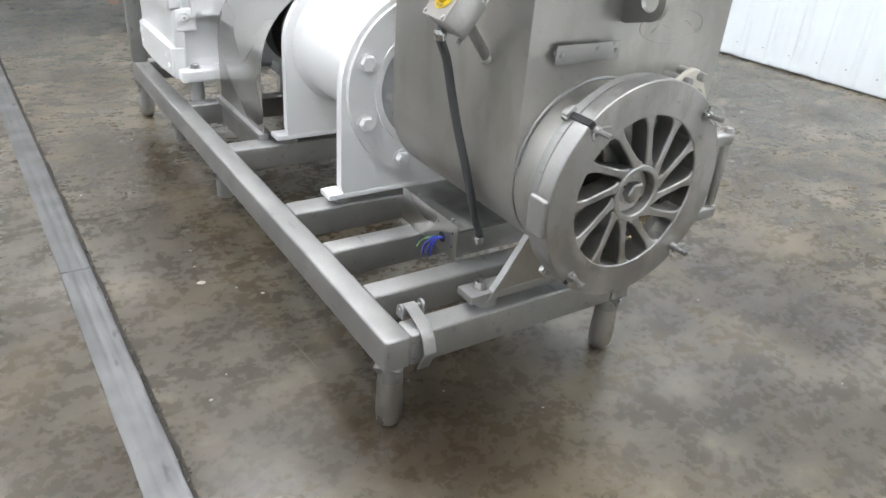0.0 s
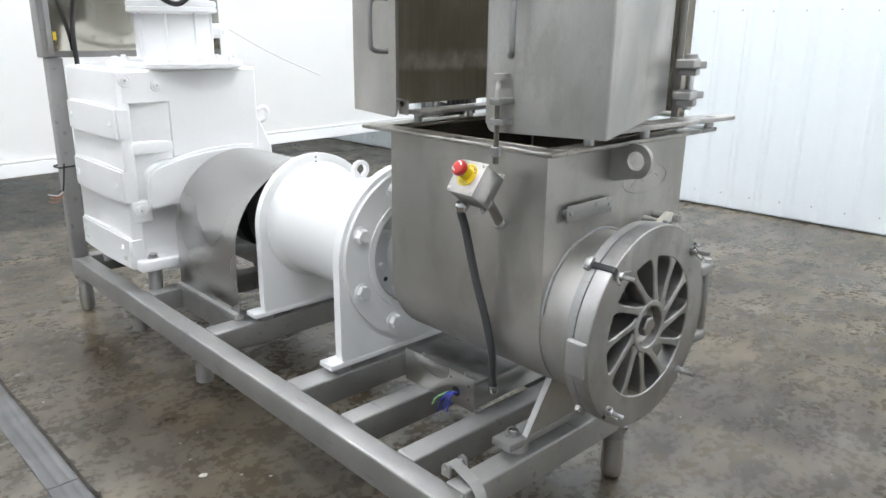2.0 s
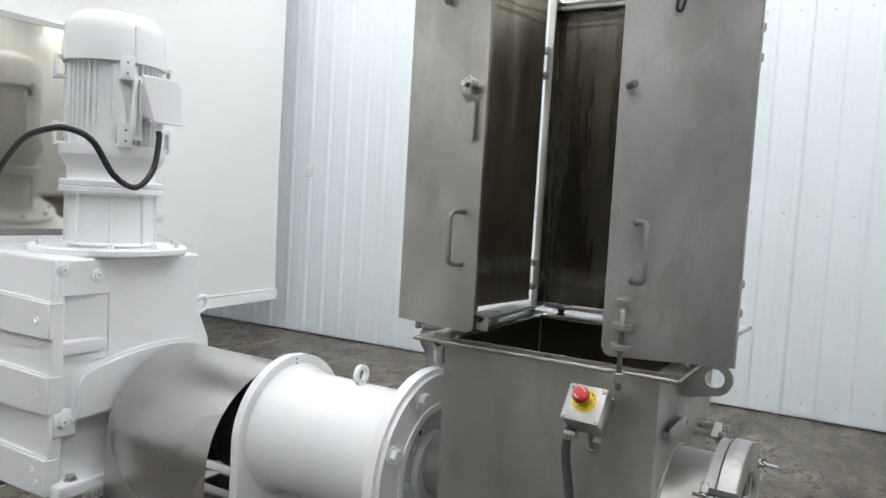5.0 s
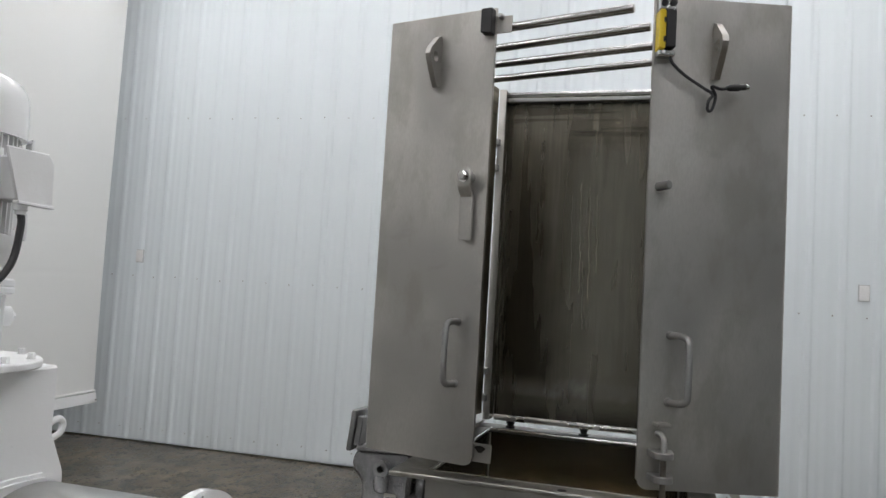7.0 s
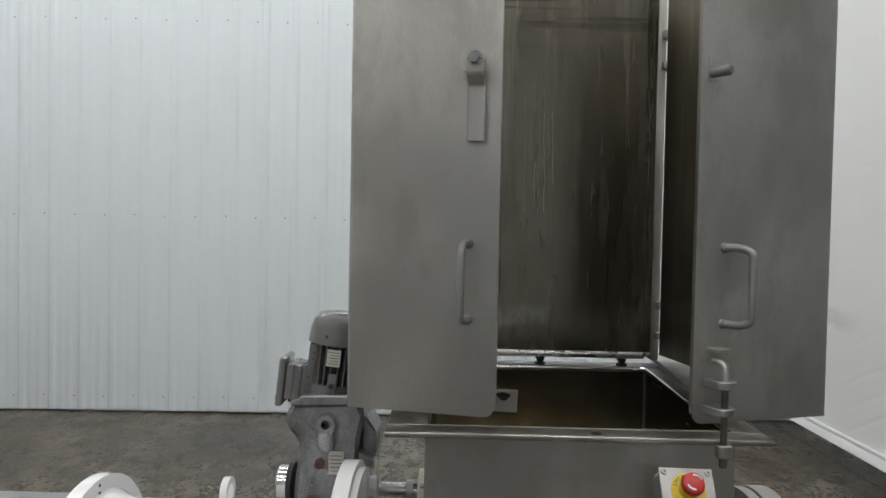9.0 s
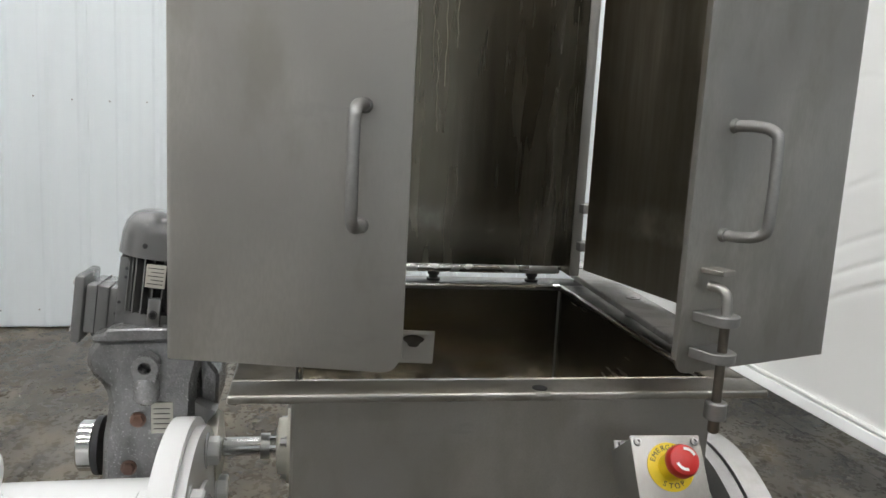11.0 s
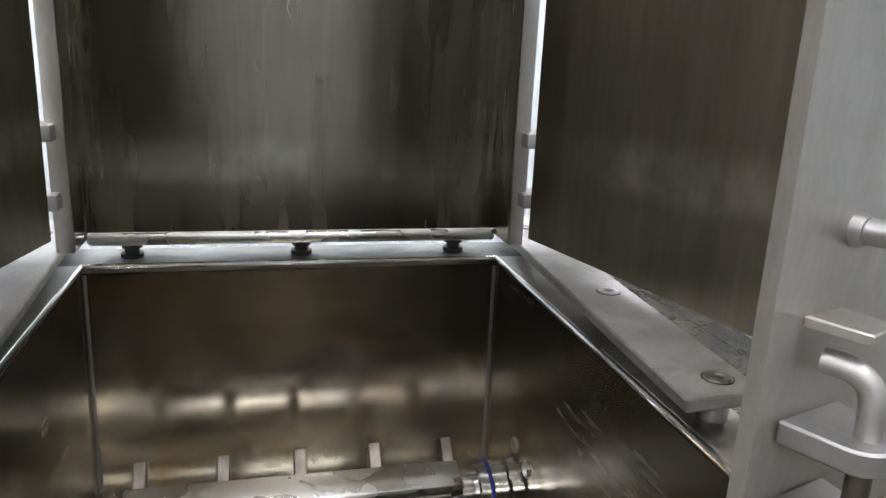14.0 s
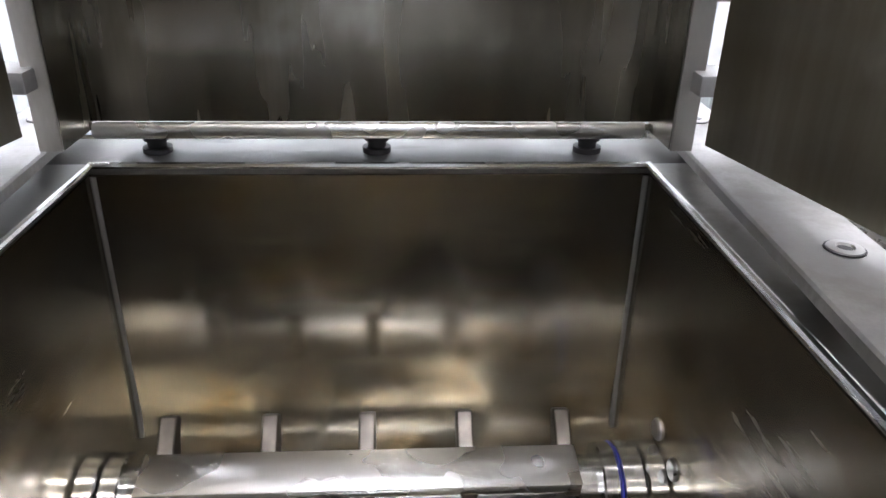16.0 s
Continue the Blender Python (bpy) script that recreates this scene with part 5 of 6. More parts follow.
for dy, dz0, dz1, w in ((2.208, 1.635, 1.995, 0.0011), (2.179, 1.62, 1.982, 0.0012), (2.155, 1.705, 1.96, 0.0009), (2.236, 1.62, 1.95, 0.0006), (2.193, 1.52, 1.74, 0.0006)):
    rnd = random.Random(int(dy * 1000))
    line = []
    for k in range(18):
        line.append((BX - 0.0008, dy - 0.008 * k / 17 + rnd.uniform(-0.0022, 0.0022), dz1 + (dz0 - dz1) * k / 17))
    part("dried_drip", tube(line, w, 5), DRIP, encl, "thin dried drip")
part("bottom_bar", join(box(BX - 0.006, BX + 0.016, PY0 - 0.002, PY1 + 0.002, 1.203, 1.221, 0.006, 3), box(BX + 0.012, BX + 0.062, PY0, PY1, 1.2025, 1.2065, 0.001)), SCRAPED, encl, "bright folded lower edge")
for s, yc in ((-1, PY0), (1, PY1)):
    for z in (1.283, 1.368, 2.03, 2.115):
        part("hinge_bracket", box(1.905, 1.955, *sorted((yc + s * 0.010, yc + s * 0.085)), z - 0.010, z + 0.010, 0.002), FRAME, encl)
part("top_bar", rod((BX, PY0 - 0.022, 2.296), (BX, PY1 + 0.022, 2.296), 0.009, 12), SHINY, encl)
part("top_lip", box(BX - 0.03, BX + 0.004, PY0 - 0.006, PY1 + 0.006, 2.264, 2.277, 0.002), FRAME, encl)
for y in (1.928, 2.168, 2.410):
    part("standoff", lathe((2.044, y, RZ), (0, 0, 1), [(0, 0.016), (0.006, 0.016), (0.006, 0.0105), (0.014, 0.0105), (0.014, 0.014), (0.026, 0.014)], 16), DARK, encl)
for s in (-1, 1):
    mid = 2.167
    t = thing("sill_plate", (1.74, mid + s * 0.33, RZ), "flat stainless sill plate screwed above the rim", "sill plate", "sill plates of the doors")
    part("plate", slab([(x, mid + s * d, SILL - 0.013) for x, d in ((1.428, 0.281), (1.432, 0.362), (2.13, 0.399), (2.13, 0.322))], (0, 0, 0.013), bev=0.002), SILL_STEEL, t)
    for x, d in ((1.463, 0.333), (1.706, 0.345), (2.04, 0.36)):
        yy = mid + s * d
        part("screw", lathe((x, yy, SILL), (0, 0, 1), [(0, 0.0138), (0.002, 0.013), (0.0025, 0.007), (0.0008, 0.0055), (0.0008, 0.0)], 18), BOLT, t)
        # dark disc added as the recess line round the screw head
        part("washer", rod((x, yy, SILL + 0.0002), (x, yy, SILL + 0.0009), 0.0148, 18), DARK, t)
        part("standoff", rod((x, yy, RZ), (x, yy, SILL - 0.013), 0.014, 14), BOLT, t)


def door(free, bend, hinge_side, length, name_label, spread=0.0):
    """A corner door: a narrow front panel with a rounded bend into a long side panel."""
    f, c = Vector((*free, 0)), Vector((*bend, 0))
    u = (c - f).normalized()
    w = Vector((-u.y, u.x, 0)) * hinge_side
    t = thing("hopper_door", (c.x, c.y, DZ0), name_label, "door", "doors of the hopper")
    r = 0.009
    line = [f + u * d for d in (0.0, 0.0015, 0.005, 0.011, 0.02)] + [c - u * r]
    for k in range(1, 6):
        a = radians(90 * k / 6)
        line.append(c - u * r + w * r + u * r * math.sin(a) - w * r * math.cos(a))
    line += [c + w * r, c + w * length + u * math.tan(radians(spread)) * length]
    for name, mat, d0, d1 in (("skin", DOOR, 0.0, 0.003), ("inner_skin", DOOR_INNER_LIT, 0.0035, 0.005)):
        b = bmesh.new()
        rows = []
        for i, p in enumerate(line):
            dd = (line[min(i + 1, len(line) - 1)] - line[max(i - 1, 0)]).normalized()
            n = Vector((-dd.y, dd.x, 0)) * hinge_side
            e = 0.02 - min((p - f).length, 0.02)
            low = DZ0 + (0.022 if i == len(line) - 1 else 0.02 - math.sqrt(0.0004 - e * e))
            rows.append([b.verts.new(p + n * d + Vector((0, 0, z))) for d, z in ((d0, low), (d0, DZ1), (d1, DZ1), (d1, low))])
        for a, e in zip(rows, rows[1:]):
            for k in range(4):
                b.faces.new((a[k], a[(k + 1) % 4], e[(k + 1) % 4], e[k]))
        b.faces.new(rows[0])
        b.faces.new(rows[-1])
        part(name, b, mat, t, "dark brushed inner face" if name == "inner_skin" else "")
    part("edge_bar", slab([f - w * 0.0015 + Vector((0, 0, DZ0 + 0.02)), f + w * 0.008 + Vector((0, 0, DZ0 + 0.02)), f + w * 0.008 + Vector((0, 0, DZ1)), f - w * 0.0015 + Vector((0, 0, DZ1))], -u * 0.003), DOOR, t)
    m = Matrix((( u.x, -w.x, 0, f.x), (u.y, -w.y, 0, f.y), (0, 0, 1, UP), (0, 0, 0, 1)))
    return t, m, c, u, w


def pull_handle(t, m, along, z0, z1, lean=0.0):
    """A bent round bar with two welded feet; m takes (along, out, up)."""
    pts = [(along, 0.0, z0), (along + lean * 0.5, 0.028, z0), (along + lean * 0.9, 0.044, z0 + 0.006), (along + lean, 0.05, z0 + 0.024), (along + lean, 0.05, z1 - 0.024), (along + lean * 0.9, 0.044, z1 - 0.006), (along + lean * 0.5, 0.028, z1), (along, 0.0, z1)]
    h = part("handle", tube([m @ Vector(p) for p in pts], 0.0075, 12, None, 4), HANDLE, t, "bent round bar handle")
    for z in (z0, z1):
        part("weld", lathe(m @ Vector((along, 0, z)), m.to_3x3() @ Vector((0, 1, 0)), [(0, 0.0098), (0.003, 0.0092), (0.006, 0.0078)], 12), HANDLE, h)


def lug(t, m, along, z, flip):
    """A lifting eye welded upright on a door."""
    o = [(0, -0.045), (0.007, -0.045), (0.05, 0.022), (0.056, 0.038), (0.051, 0.053), (0.012, 0.094), (0, 0.095)]
    r3 = m.to_3x3()
    part("lifting_lug", eyed_plate(o, (0.028, 0.038), 0.0125, (r3 @ Vector((0, 1, 0)), (0, 0, 1)), m @ Vector((along, 0, z)), r3 @ Vector((0.014, 0, 0)), n=32), DOOR, t)


def hinges(t, pin, c, w, u, s):
    for z in (1.254, 2.0):
        h = part("hinge", rod((pin[0], pin[1], z - 0.012), (pin[0], pin[1], z + 0.135), 0.012, 14), SHINY, t)
        for dz, th, reach, rad in ((0.022, 0.024, 0.095, 0.022), (0.109, 0.024, 0.095, 0.022), (0.0, 0.02, 0.05, 0.025), (0.087, 0.02, 0.05, 0.025)):
            q = Vector((pin[0], pin[1], z + dz))
            tip = [q + w * (rad * math.cos(radians(a))) + u * (0.025 * math.sin(radians(a))) for a in range(90, -91, -30)]
            part("hinge_leaf", slab(tip + [q - w * reach - u * 0.025, q - w * reach + u * 0.025], (0, 0, th - 0.001), bev=0.003), FRAME, h)
        part("pin_head", bolt_head((pin[0], pin[1], z + 0.134), (0, 0, 1), 0.016, 0.008), BOLT, h)


# near the discharge end
DR = ((1.232, 1.979), (1.325, 1.687))
right, mr, cr, ur, wr = door(*DR, 1, 0.575, "tall satin stainless corner door standing ajar, with a pull handle and bolt latch")
pull_handle(right, mr, 0.059, 1.382, 1.524, 0.024)
part("rest_tab", slab([mr @ Vector(p) for p in ((0.025, 0, 1.333), (0.058, 0, 1.333), (0.058, 0.03, 1.333), (0.03, 0.034, 1.333))], (0, 0, 0.0065), bev=0.001), DOOR, right)
for z in (1.268, 1.219):
    part("bolt_guide", slab([mr @ Vector((0.018, 0, z)), mr @ Vector((0.072, 0, z))] + [mr @ Vector((0.043 + 0.021 * math.cos(radians(a)), 0.034 + 0.016 * math.sin(radians(a)), z)) for a in range(0, 181, 20)], (0, 0, 0.014), bev=0.0015), HANDLE, right)
part("latch_bolt", tube([mr @ Vector(p) for p in ((0.036, 0.008, 1.316), (0.04, 0.022, 1.315), (0.043, 0.031, 1.307), (0.043, 0.034, 1.29), (0.043, 0.034, 1.266))], 0.0068, 12, None, 4), BLAST, right, "L-shaped sliding latch bolt")
part("bolt_shank", rod(mr @ Vector((0.043, 0.034, 1.268)), mr @ Vector((0.043, 0.034, 1.128)), 0.0064, 14), BROWNED, right, "brown stained lower shank of the bolt")
part("latch_collar", lathe(mr @ Vector((0.043, 0.034, 1.142)), (0, 0, 1), [(0, 0.013), (0.002, 0.0145), (0.022, 0.0145), (0.024, 0.013)], 16), HANDLE, right)
part("latch_tip", rod(mr @ Vector((0.043, 0.034, 1.123)), mr @ Vector((0.043, 0.034, 1.142)), 0.0076, 12, None, 0.002), BROWNED, right)
part("catch_pin", rod(mr @ Vector((0.018, 0, 1.844)), mr @ Vector((0.032, 0.04, 1.844)), 0.0095, 14, None, 0.003), DULL, right)
part("catch_plate", slab([mr @ Vector(p) for p in ((0.012, 0.0, 1.83), (0.036, 0.0, 1.83), (0.036, 0.0, 1.872), (0.012, 0.0, 1.872))], mr.to_3x3() @ Vector((0, 0.003, 0))), DOOR, right)
lug(right, mr, 0.128, 2.12, 1)
hinges(right, (1.895, 1.806), cr, wr, ur, 1)
# near the gearbox end
DL = ((1.243, 2.346), (1.307, 2.634))
left, ml, c2, ul, wl = door(*DL, -1, 0.61, "tall satin stainless corner door standing ajar, with a lever and pull handle", -1.9)
pull_handle(left, ml, 0.054, 1.379, 1.522, 0.004)
prof = [(0.026, 1.874), (0.026, 1.842), (0.023, 1.834), (0.010, 1.822), (0.008, 1.815), (0.008, 1.716), (0.014, 1.712), (0.014, 1.813), (0.016, 1.818), (0.029, 1.830), (0.032, 1.838), (0.032, 1.874)]
lv = part("lever", slab([ml @ Vector((0.026, y, z)) for y, z in prof], ml.to_3x3() @ Vector((0.033, 0, 0)), bev=0.0015), DOOR, left, "cranked flat lever")
part("lever_top", rod(ml @ Vector((0.0425, 0.026, 1.868)), ml @ Vector((0.0425, 0.032, 1.868)), 0.0165, 20), DOOR, lv)
part("pivot", join(rod(ml @ Vector((0.0425, 0, 1.861)), ml @ Vector((0.0425, 0.034, 1.861)), 0.014, 16), bolt_head(ml @ Vector((0.0425, 0.034, 1.861)), ml.to_3x3() @ Vector((0, 1, 0)), 0.0115, 0.01)), SHINY, lv)
part("pivot_boss", rod(ml @ Vector((0.053, 0, 1.861)), ml @ Vector((0.053, 0.018, 1.861)), 0.022, 20), DOOR, left)
lug(left, ml, 0.14, 2.12, -1)
part("strike_plate", slab([ml @ Vector(p) for p in ((0.004, -0.012, 1.206), (-0.041, -0.016, 1.206), (-0.042, -0.016, 1.246), (0.004, -0.012, 1.246))], ml.to_3x3() @ Vector((0, -0.004, 0)), bev=0.001), DOOR, left)
part("strike_lip", slab([ml @ Vector(p) for p in ((0.004, -0.012, 1.246), (-0.042, -0.016, 1.246), (-0.042, 0.0, 1.249), (0.004, 0.0, 1.249))], (0, 0, 0.003)), DOOR, left)
part("grease_mark", slab([ml @ Vector((-0.016 + 0.012 * math.cos(a) * (1 + 0.3 * math.sin(3 * a)), -0.0115, 1.236 + 0.008 * math.sin(a))) for a in (2 * math.pi * k / 14 for k in range(14))], ml.to_3x3() @ Vector((0, 0.0006, 0))), GRIME, left, "dark grease mark")
hinges(left, (1.895, 2.532), c2, wl, ul, -1)
part("corner_bracket", slab([ml @ Vector(p) for p in ((0.0, -0.006, 2.208), (-0.04, -0.008, 2.208), (-0.04, -0.008, 2.248), (0.0, -0.006, 2.248))], ml.to_3x3() @ Vector((0, -0.004, 0))), DOOR, left)
part("bracket_screw", bolt_head(ml @ Vector((-0.014, -0.006, 2.246)), ml.to_3x3() @ Vector((0, 1, 0)), 0.006, 0.01), BOLT, left)
part("magnet_switch", slab([ml @ Vector(p) for p in ((-0.002, -0.002, 2.2), (0.027, -0.002, 2.205), (0.027, -0.002, 2.262), (-0.002, -0.002, 2.262))], ml.to_3x3() @ Vector((0, 0.025, 0)), bev=0.002), BLACK, left, "black magnet switch")
for k, (s, zz, ln) in enumerate(((0.075, 2.262, 0.605), (0.21, 2.267, 0.61), (0.335, 2.271, 0.66), (0.47, 2.274, 0.66))):
    p = c2 + wl * s + Vector((0, 0, zz))
    part("top_rod", rod(p - ul * 0.003, p - ul * ln + Vector((0, 0, 0.010 if k < 2 else 0.003)), 0.0105, 14, None, 0.002), SHINY, left, "bright round bar across the opening")

# safety switch on the right door
sw = thing("safety_switch", tuple(mr @ Vector((0.02, 0.01, 2.22))), "yellow and black safety switch with a coiled lead", "safety switch")
out_r = mr.to_3x3() @ Vector((0, 1, 0))


def switch_block(name, a0, a1, z0, z1, d0, d1, mat, label=""):
    part(name, slab([mr @ Vector(q) for q in ((a0, d0, z0), (a1, d0, z0), (a1, d0, z1), (a0, d0, z1))], out_r * (d1 - d0), bev=0.002), mat, sw, label)


switch_block("body", 0.0145, 0.037, 2.146, 2.2295, 0.0, 0.03, BLACK)
switch_block("yellow_face", 0.0, 0.0142, 2.142, 2.2285, 0.0, 0.031, YELLOW, "yellow front")
switch_block("head", 0.001, 0.038, 2.23, 2.277, 0.0, 0.026, SHINY)
switch_block("foot", 0.001, 0.038, 2.128, 2.1415, 0.0, 0.024, SHINY)
for a in (0.012, 0.031):
    part("screw", lathe(mr @ Vector((a - 0.001, 0.026, 2.246)), out_r, [(0, 0.008), (0.004, 0.0075), (0.0042, 0.004), (0.001, 0.0035), (0.001, 0)], 14), BLACK, sw)
    part("screw", lathe(mr @ Vector((a, 0.024, 2.135)), out_r, [(0, 0.005), (0.003, 0.0045)], 10), BOLT, sw)
for z in (2.162, 2.205):
    switch_block("clip", 0.009, 0.0135, z - 0.006, z + 0.006, 0.0312, 0.0318, INK)
part("lead", tube([mr @ Vector(q) for q in ((0.03, 0.014, 2.128), (0.038, 0.016, 2.112), (0.066, 0.016, 2.088), (0.104, 0.014, 2.066), (0.124, 0.02, 2.05), (0.114, 0.025, 2.034), (0.114, 0.02, 2.016), (0.124, 0.018, 2.016), (0.13, 0.022, 2.046), (0.118, 0.03, 2.064), (0.138, 0.03, 2.06), (0.158, 0.03, 2.064))], 0.0035, 8), BLACK, sw, "thin black lead")
part("plug", lathe(mr @ Vector((0.15, 0.03, 2.063)), mr.to_3x3() @ Vector((1, 0, 0.1)), [(0, 0.004), (0.006, 0.0075), (0.026, 0.0085), (0.03, 0.0065), (0.042, 0.0065)], 12), BLACK, sw)
part("plug_ring", lathe(mr @ Vector((0.192, 0.03, 2.0672)), mr.to_3x3() @ Vector((1, 0, 0.1)), [(0, 0.006), (0.006, 0.006)], 12), SHINY, sw)

# ---- emergency stop ----
st = thing("emergency_stop", (1.16, 2.0, 1.06), "stainless emergency stop box with a red mushroom button", "emergency stop")
down = Vector((-0.60, 0.057, -0.795)).normalized()
side = Vector((-0.034, -0.998, -0.005)).normalized()
down = (down - side * down.dot(side)).normalized()
out = side.cross(down).normalized()
if out.x > 0:
    out = -out
cface = Vector((1.183, 1.998, 1.104))
ms = Matrix((( side.x, -down.x, out.x, cface.x), (side.y, -down.y, out.y, cface.y), (side.z, -down.z, out.z, cface.z), (0, 0, 0, 1)))
HW, HH, DP = 0.048, 0.047, 0.078
part("box", moved(box(-HW + 0.002, HW - 0.002, -HH + 0.002, HH - 0.002, -DP, -0.004, 0.003), ms), POLISHED, st)
part("lid", moved(box(-HW, HW, -HH, HH, -0.004, 0.0, 0.002), ms), DOOR, st)
for x in (-1, 1):
    for y in (-1, 1):
        part("screw", moved(lathe((x * 0.039, y * 0.038, 0), (0, 0, 1), [(0, 0.0055), (0.003, 0.005), (0.0035, 0.0025), (0.001, 0.002), (0.001, 0)], 12), ms), BOLT, st)
for x in (-0.03, 0.03):
    part("mounting_ear", moved(join(box(x - 0.01, x + 0.01, -HH - 0.014, -HH + 0.006, -DP, -DP + 0.003, 0.001), lathe((x, -HH - 0.007, -DP + 0.003), (0, 0, 1), [(0, 0.005), (0.004, 0.004)], 8)), ms), FRAME, st)
    part("mounting_ear", moved(join(box(x - 0.01, x + 0.01, HH - 0.006, HH + 0.012, -DP, -DP + 0.003, 0.001), lathe((x, HH + 0.006, -DP + 0.003), (0, 0, 1), [(0, 0.005), (0.004, 0.004)], 8)), ms), FRAME, st)
yb = part("legend_ring", moved(lathe((0, 0.006, 0.0002), (0, 0, 1), [(0, 0.031), (0.0012, 0.031), (0.0014, 0.0305), (0.0014, 0)], 40), ms), YELLOW, st, "yellow legend ring")
for word, start, step, flip in (("EMERGENCY", 158, -17.0, False), ("STOP", 240, 20.0, True)):
    for k, ch in enumerate(word):
        a = radians(start + step * k)
        tm = text_mesh(ch, 0.0095, 0.0002)
        spin = a - math.pi / 2 if not flip else a + math.pi / 2
        part("letter", moved(tm, ms @ Matrix.Translation((0.0242 * math.cos(a), 0.006 + 0.0242 * math.sin(a), 0.0018)) @ Matrix.Rotation(spin, 4, "Z")), INK, yb, smooth=0)
part("collar", moved(lathe((0, 0.006, 0.0015), (0, 0, 1), [(0, 0.0165), (0.014, 0.0165), (0.018, 0.0155), (0.024, 0.0125)], 28), ms), YELLOW, st)
rb = part("button", moved(lathe((0, 0.006, 0.022), (0, 0, 1), [(0, 0.012), (0.004, 0.0185), (0.008, 0.0205), (0.016, 0.0205), (0.021, 0.0185), (0.0235, 0.014), (0.0245, 0.0)], 32), ms), RED, st, "red mushroom push button")
for a0 in (20, 200):
    arc = []
    for r in (0.011, 0.0145):
        rng = range(a0, a0 + 76, 15)
        arc += [(r * math.cos(radians(a)), 0.006 + r * math.sin(radians(a)), 0.0466) for a in (rng if r < 0.012 else reversed(rng))]
    part("arrow", moved(slab(arc, (0, 0, 0.0006)), ms), WHITE_PRINT, rb, "white turn arrow")
part("arm", rod(ms @ Vector((0, 0, -DP)), (1.334, 2.017, 0.955), 0.0135, 18), BLAST, st)
part("arm_weld", lathe((1.3315, 2.017, 0.957), (-1, 0, 0.4), [(0, 0.019), (0.004, 0.018), (0.008, 0.0137)], 18), BLAST, st)
cond = thing("conduit", (1.43, 2.12, 0.36), "grey liquid-tight conduit from the stop box to the junction box", "conduit")
p0 = ms @ Vector((-HW + 0.008, -HH - 0.001, -0.062))
part("hose", tube([p0, p0 + Vector((0.008, 0.008, -0.03)), (1.240, 2.056, 0.95), (1.258, 2.051, 0.87), (1.279, 2.043, 0.777), (1.305, 2.034, 0.68), (1.348, 2.045, 0.56), (1.405, 2.092, 0.46), (1.442, 2.122, 0.405), (1.45, 2.128, 0.385)], 0.0115, 12), CONDUIT, cond)
for a, b_ in ((p0, p0 + Vector((0.002, 0, -0.02))), (Vector((1.45, 2.128, 0.385)), Vector((1.452, 2.130, 0.358)))):
    part("fitting", lathe(a, b_ - a, [(0, 0.014), (0.008, 0.017), (0.012, 0.017), (0.012, 0.0145), (0.024, 0.0145)], 12), SHINY, cond)

# ---- junction box under the hopper ----
jb = thing("junction_box", (1.55, 2.3, ZT), "open-topped stainless junction box with wires poking out", "junction box")
JX0, JX1, JY0, JY1, JZ0, JZ1 = 1.380, 1.76, 2.142, 2.467, 0.318, 0.408
part("body", box(JX0 + 0.002, JX1, JY0, JY1, JZ0, JZ1 - 0.008, 0.003), GUARD, jb)
part("front_plate", box(JX0 - 0.002, JX0 + 0.0015, JY0 - 0.002, JY1 + 0.002, JZ0 - 0.012, JZ1 + 0.012, 0.001), GUARD, jb)
part("lid", box(JX0 + 0.002, JX1 + 0.004, JY0 - 0.003, JY1 + 0.003, JZ1 - 0.0078, JZ1 + 0.002, 0.002), DULL, jb)
part("hole", lathe((JX0 - 0.0022, 2.220, 0.353), (-1, 0, 0), [(0, 0.017), (0.001, 0.017)], 20), BLACK, jb, "dark cable hole")
for y, z in ((2.245, 0.395), (2.245, 0.345), (2.165, 0.39), (2.165, 0.345)):
    part("rivet", lathe((JX0 - 0.002, y, z), (-1, 0, 0), [(0, 0.004), (0.001, 0.003)], 8), DARK, jb)
for y in (2.20, 2.40):
    part("lid_bolt", bolt_head((JX0 + 0.02, y, JZ1 + 0.002), (0, 0, 1), 0.005, 0.006), BOLT, jb)
    part("lid_bolt", bolt_head((JX1 - 0.02, y, JZ1 + 0.002), (0, 0, 1), 0.006, 0.008), BOLT, jb)
for x in (JX0 + 0.015, JX1 - 0.02):
    for y in (JY0 + 0.012, JY1 - 0.085):
        part("pad", rod((x, y, ZT + 0.001), (x, y, JZ0), 0.017, 16), FRAME, jb)
for k, (mat, dy, dz, ln) in enumerate(((BLUE, 0.03, -0.035, 0.055), (BLUE, 0.012, -0.05, 0.05), (BLUE, -0.004, -0.055, 0.045), (GREEN, 0.045, -0.04, 0.06), (BLUE, 0.022, -0.06, 0.055))):
    p = Vector((JX0 + 0.0, 2.220 + 0.003 * (k - 2), 0.351))
    part("wire", tube([p, p + Vector((-ln * 0.5, dy * 0.35, 0.0)), p + Vector((-ln * 0.85, dy * 0.8, dz * 0.45)), p + Vector((-ln, dy, dz))], 0.0028, 6), mat, jb, "blue wire end" if mat is BLUE else "pale green wire end")

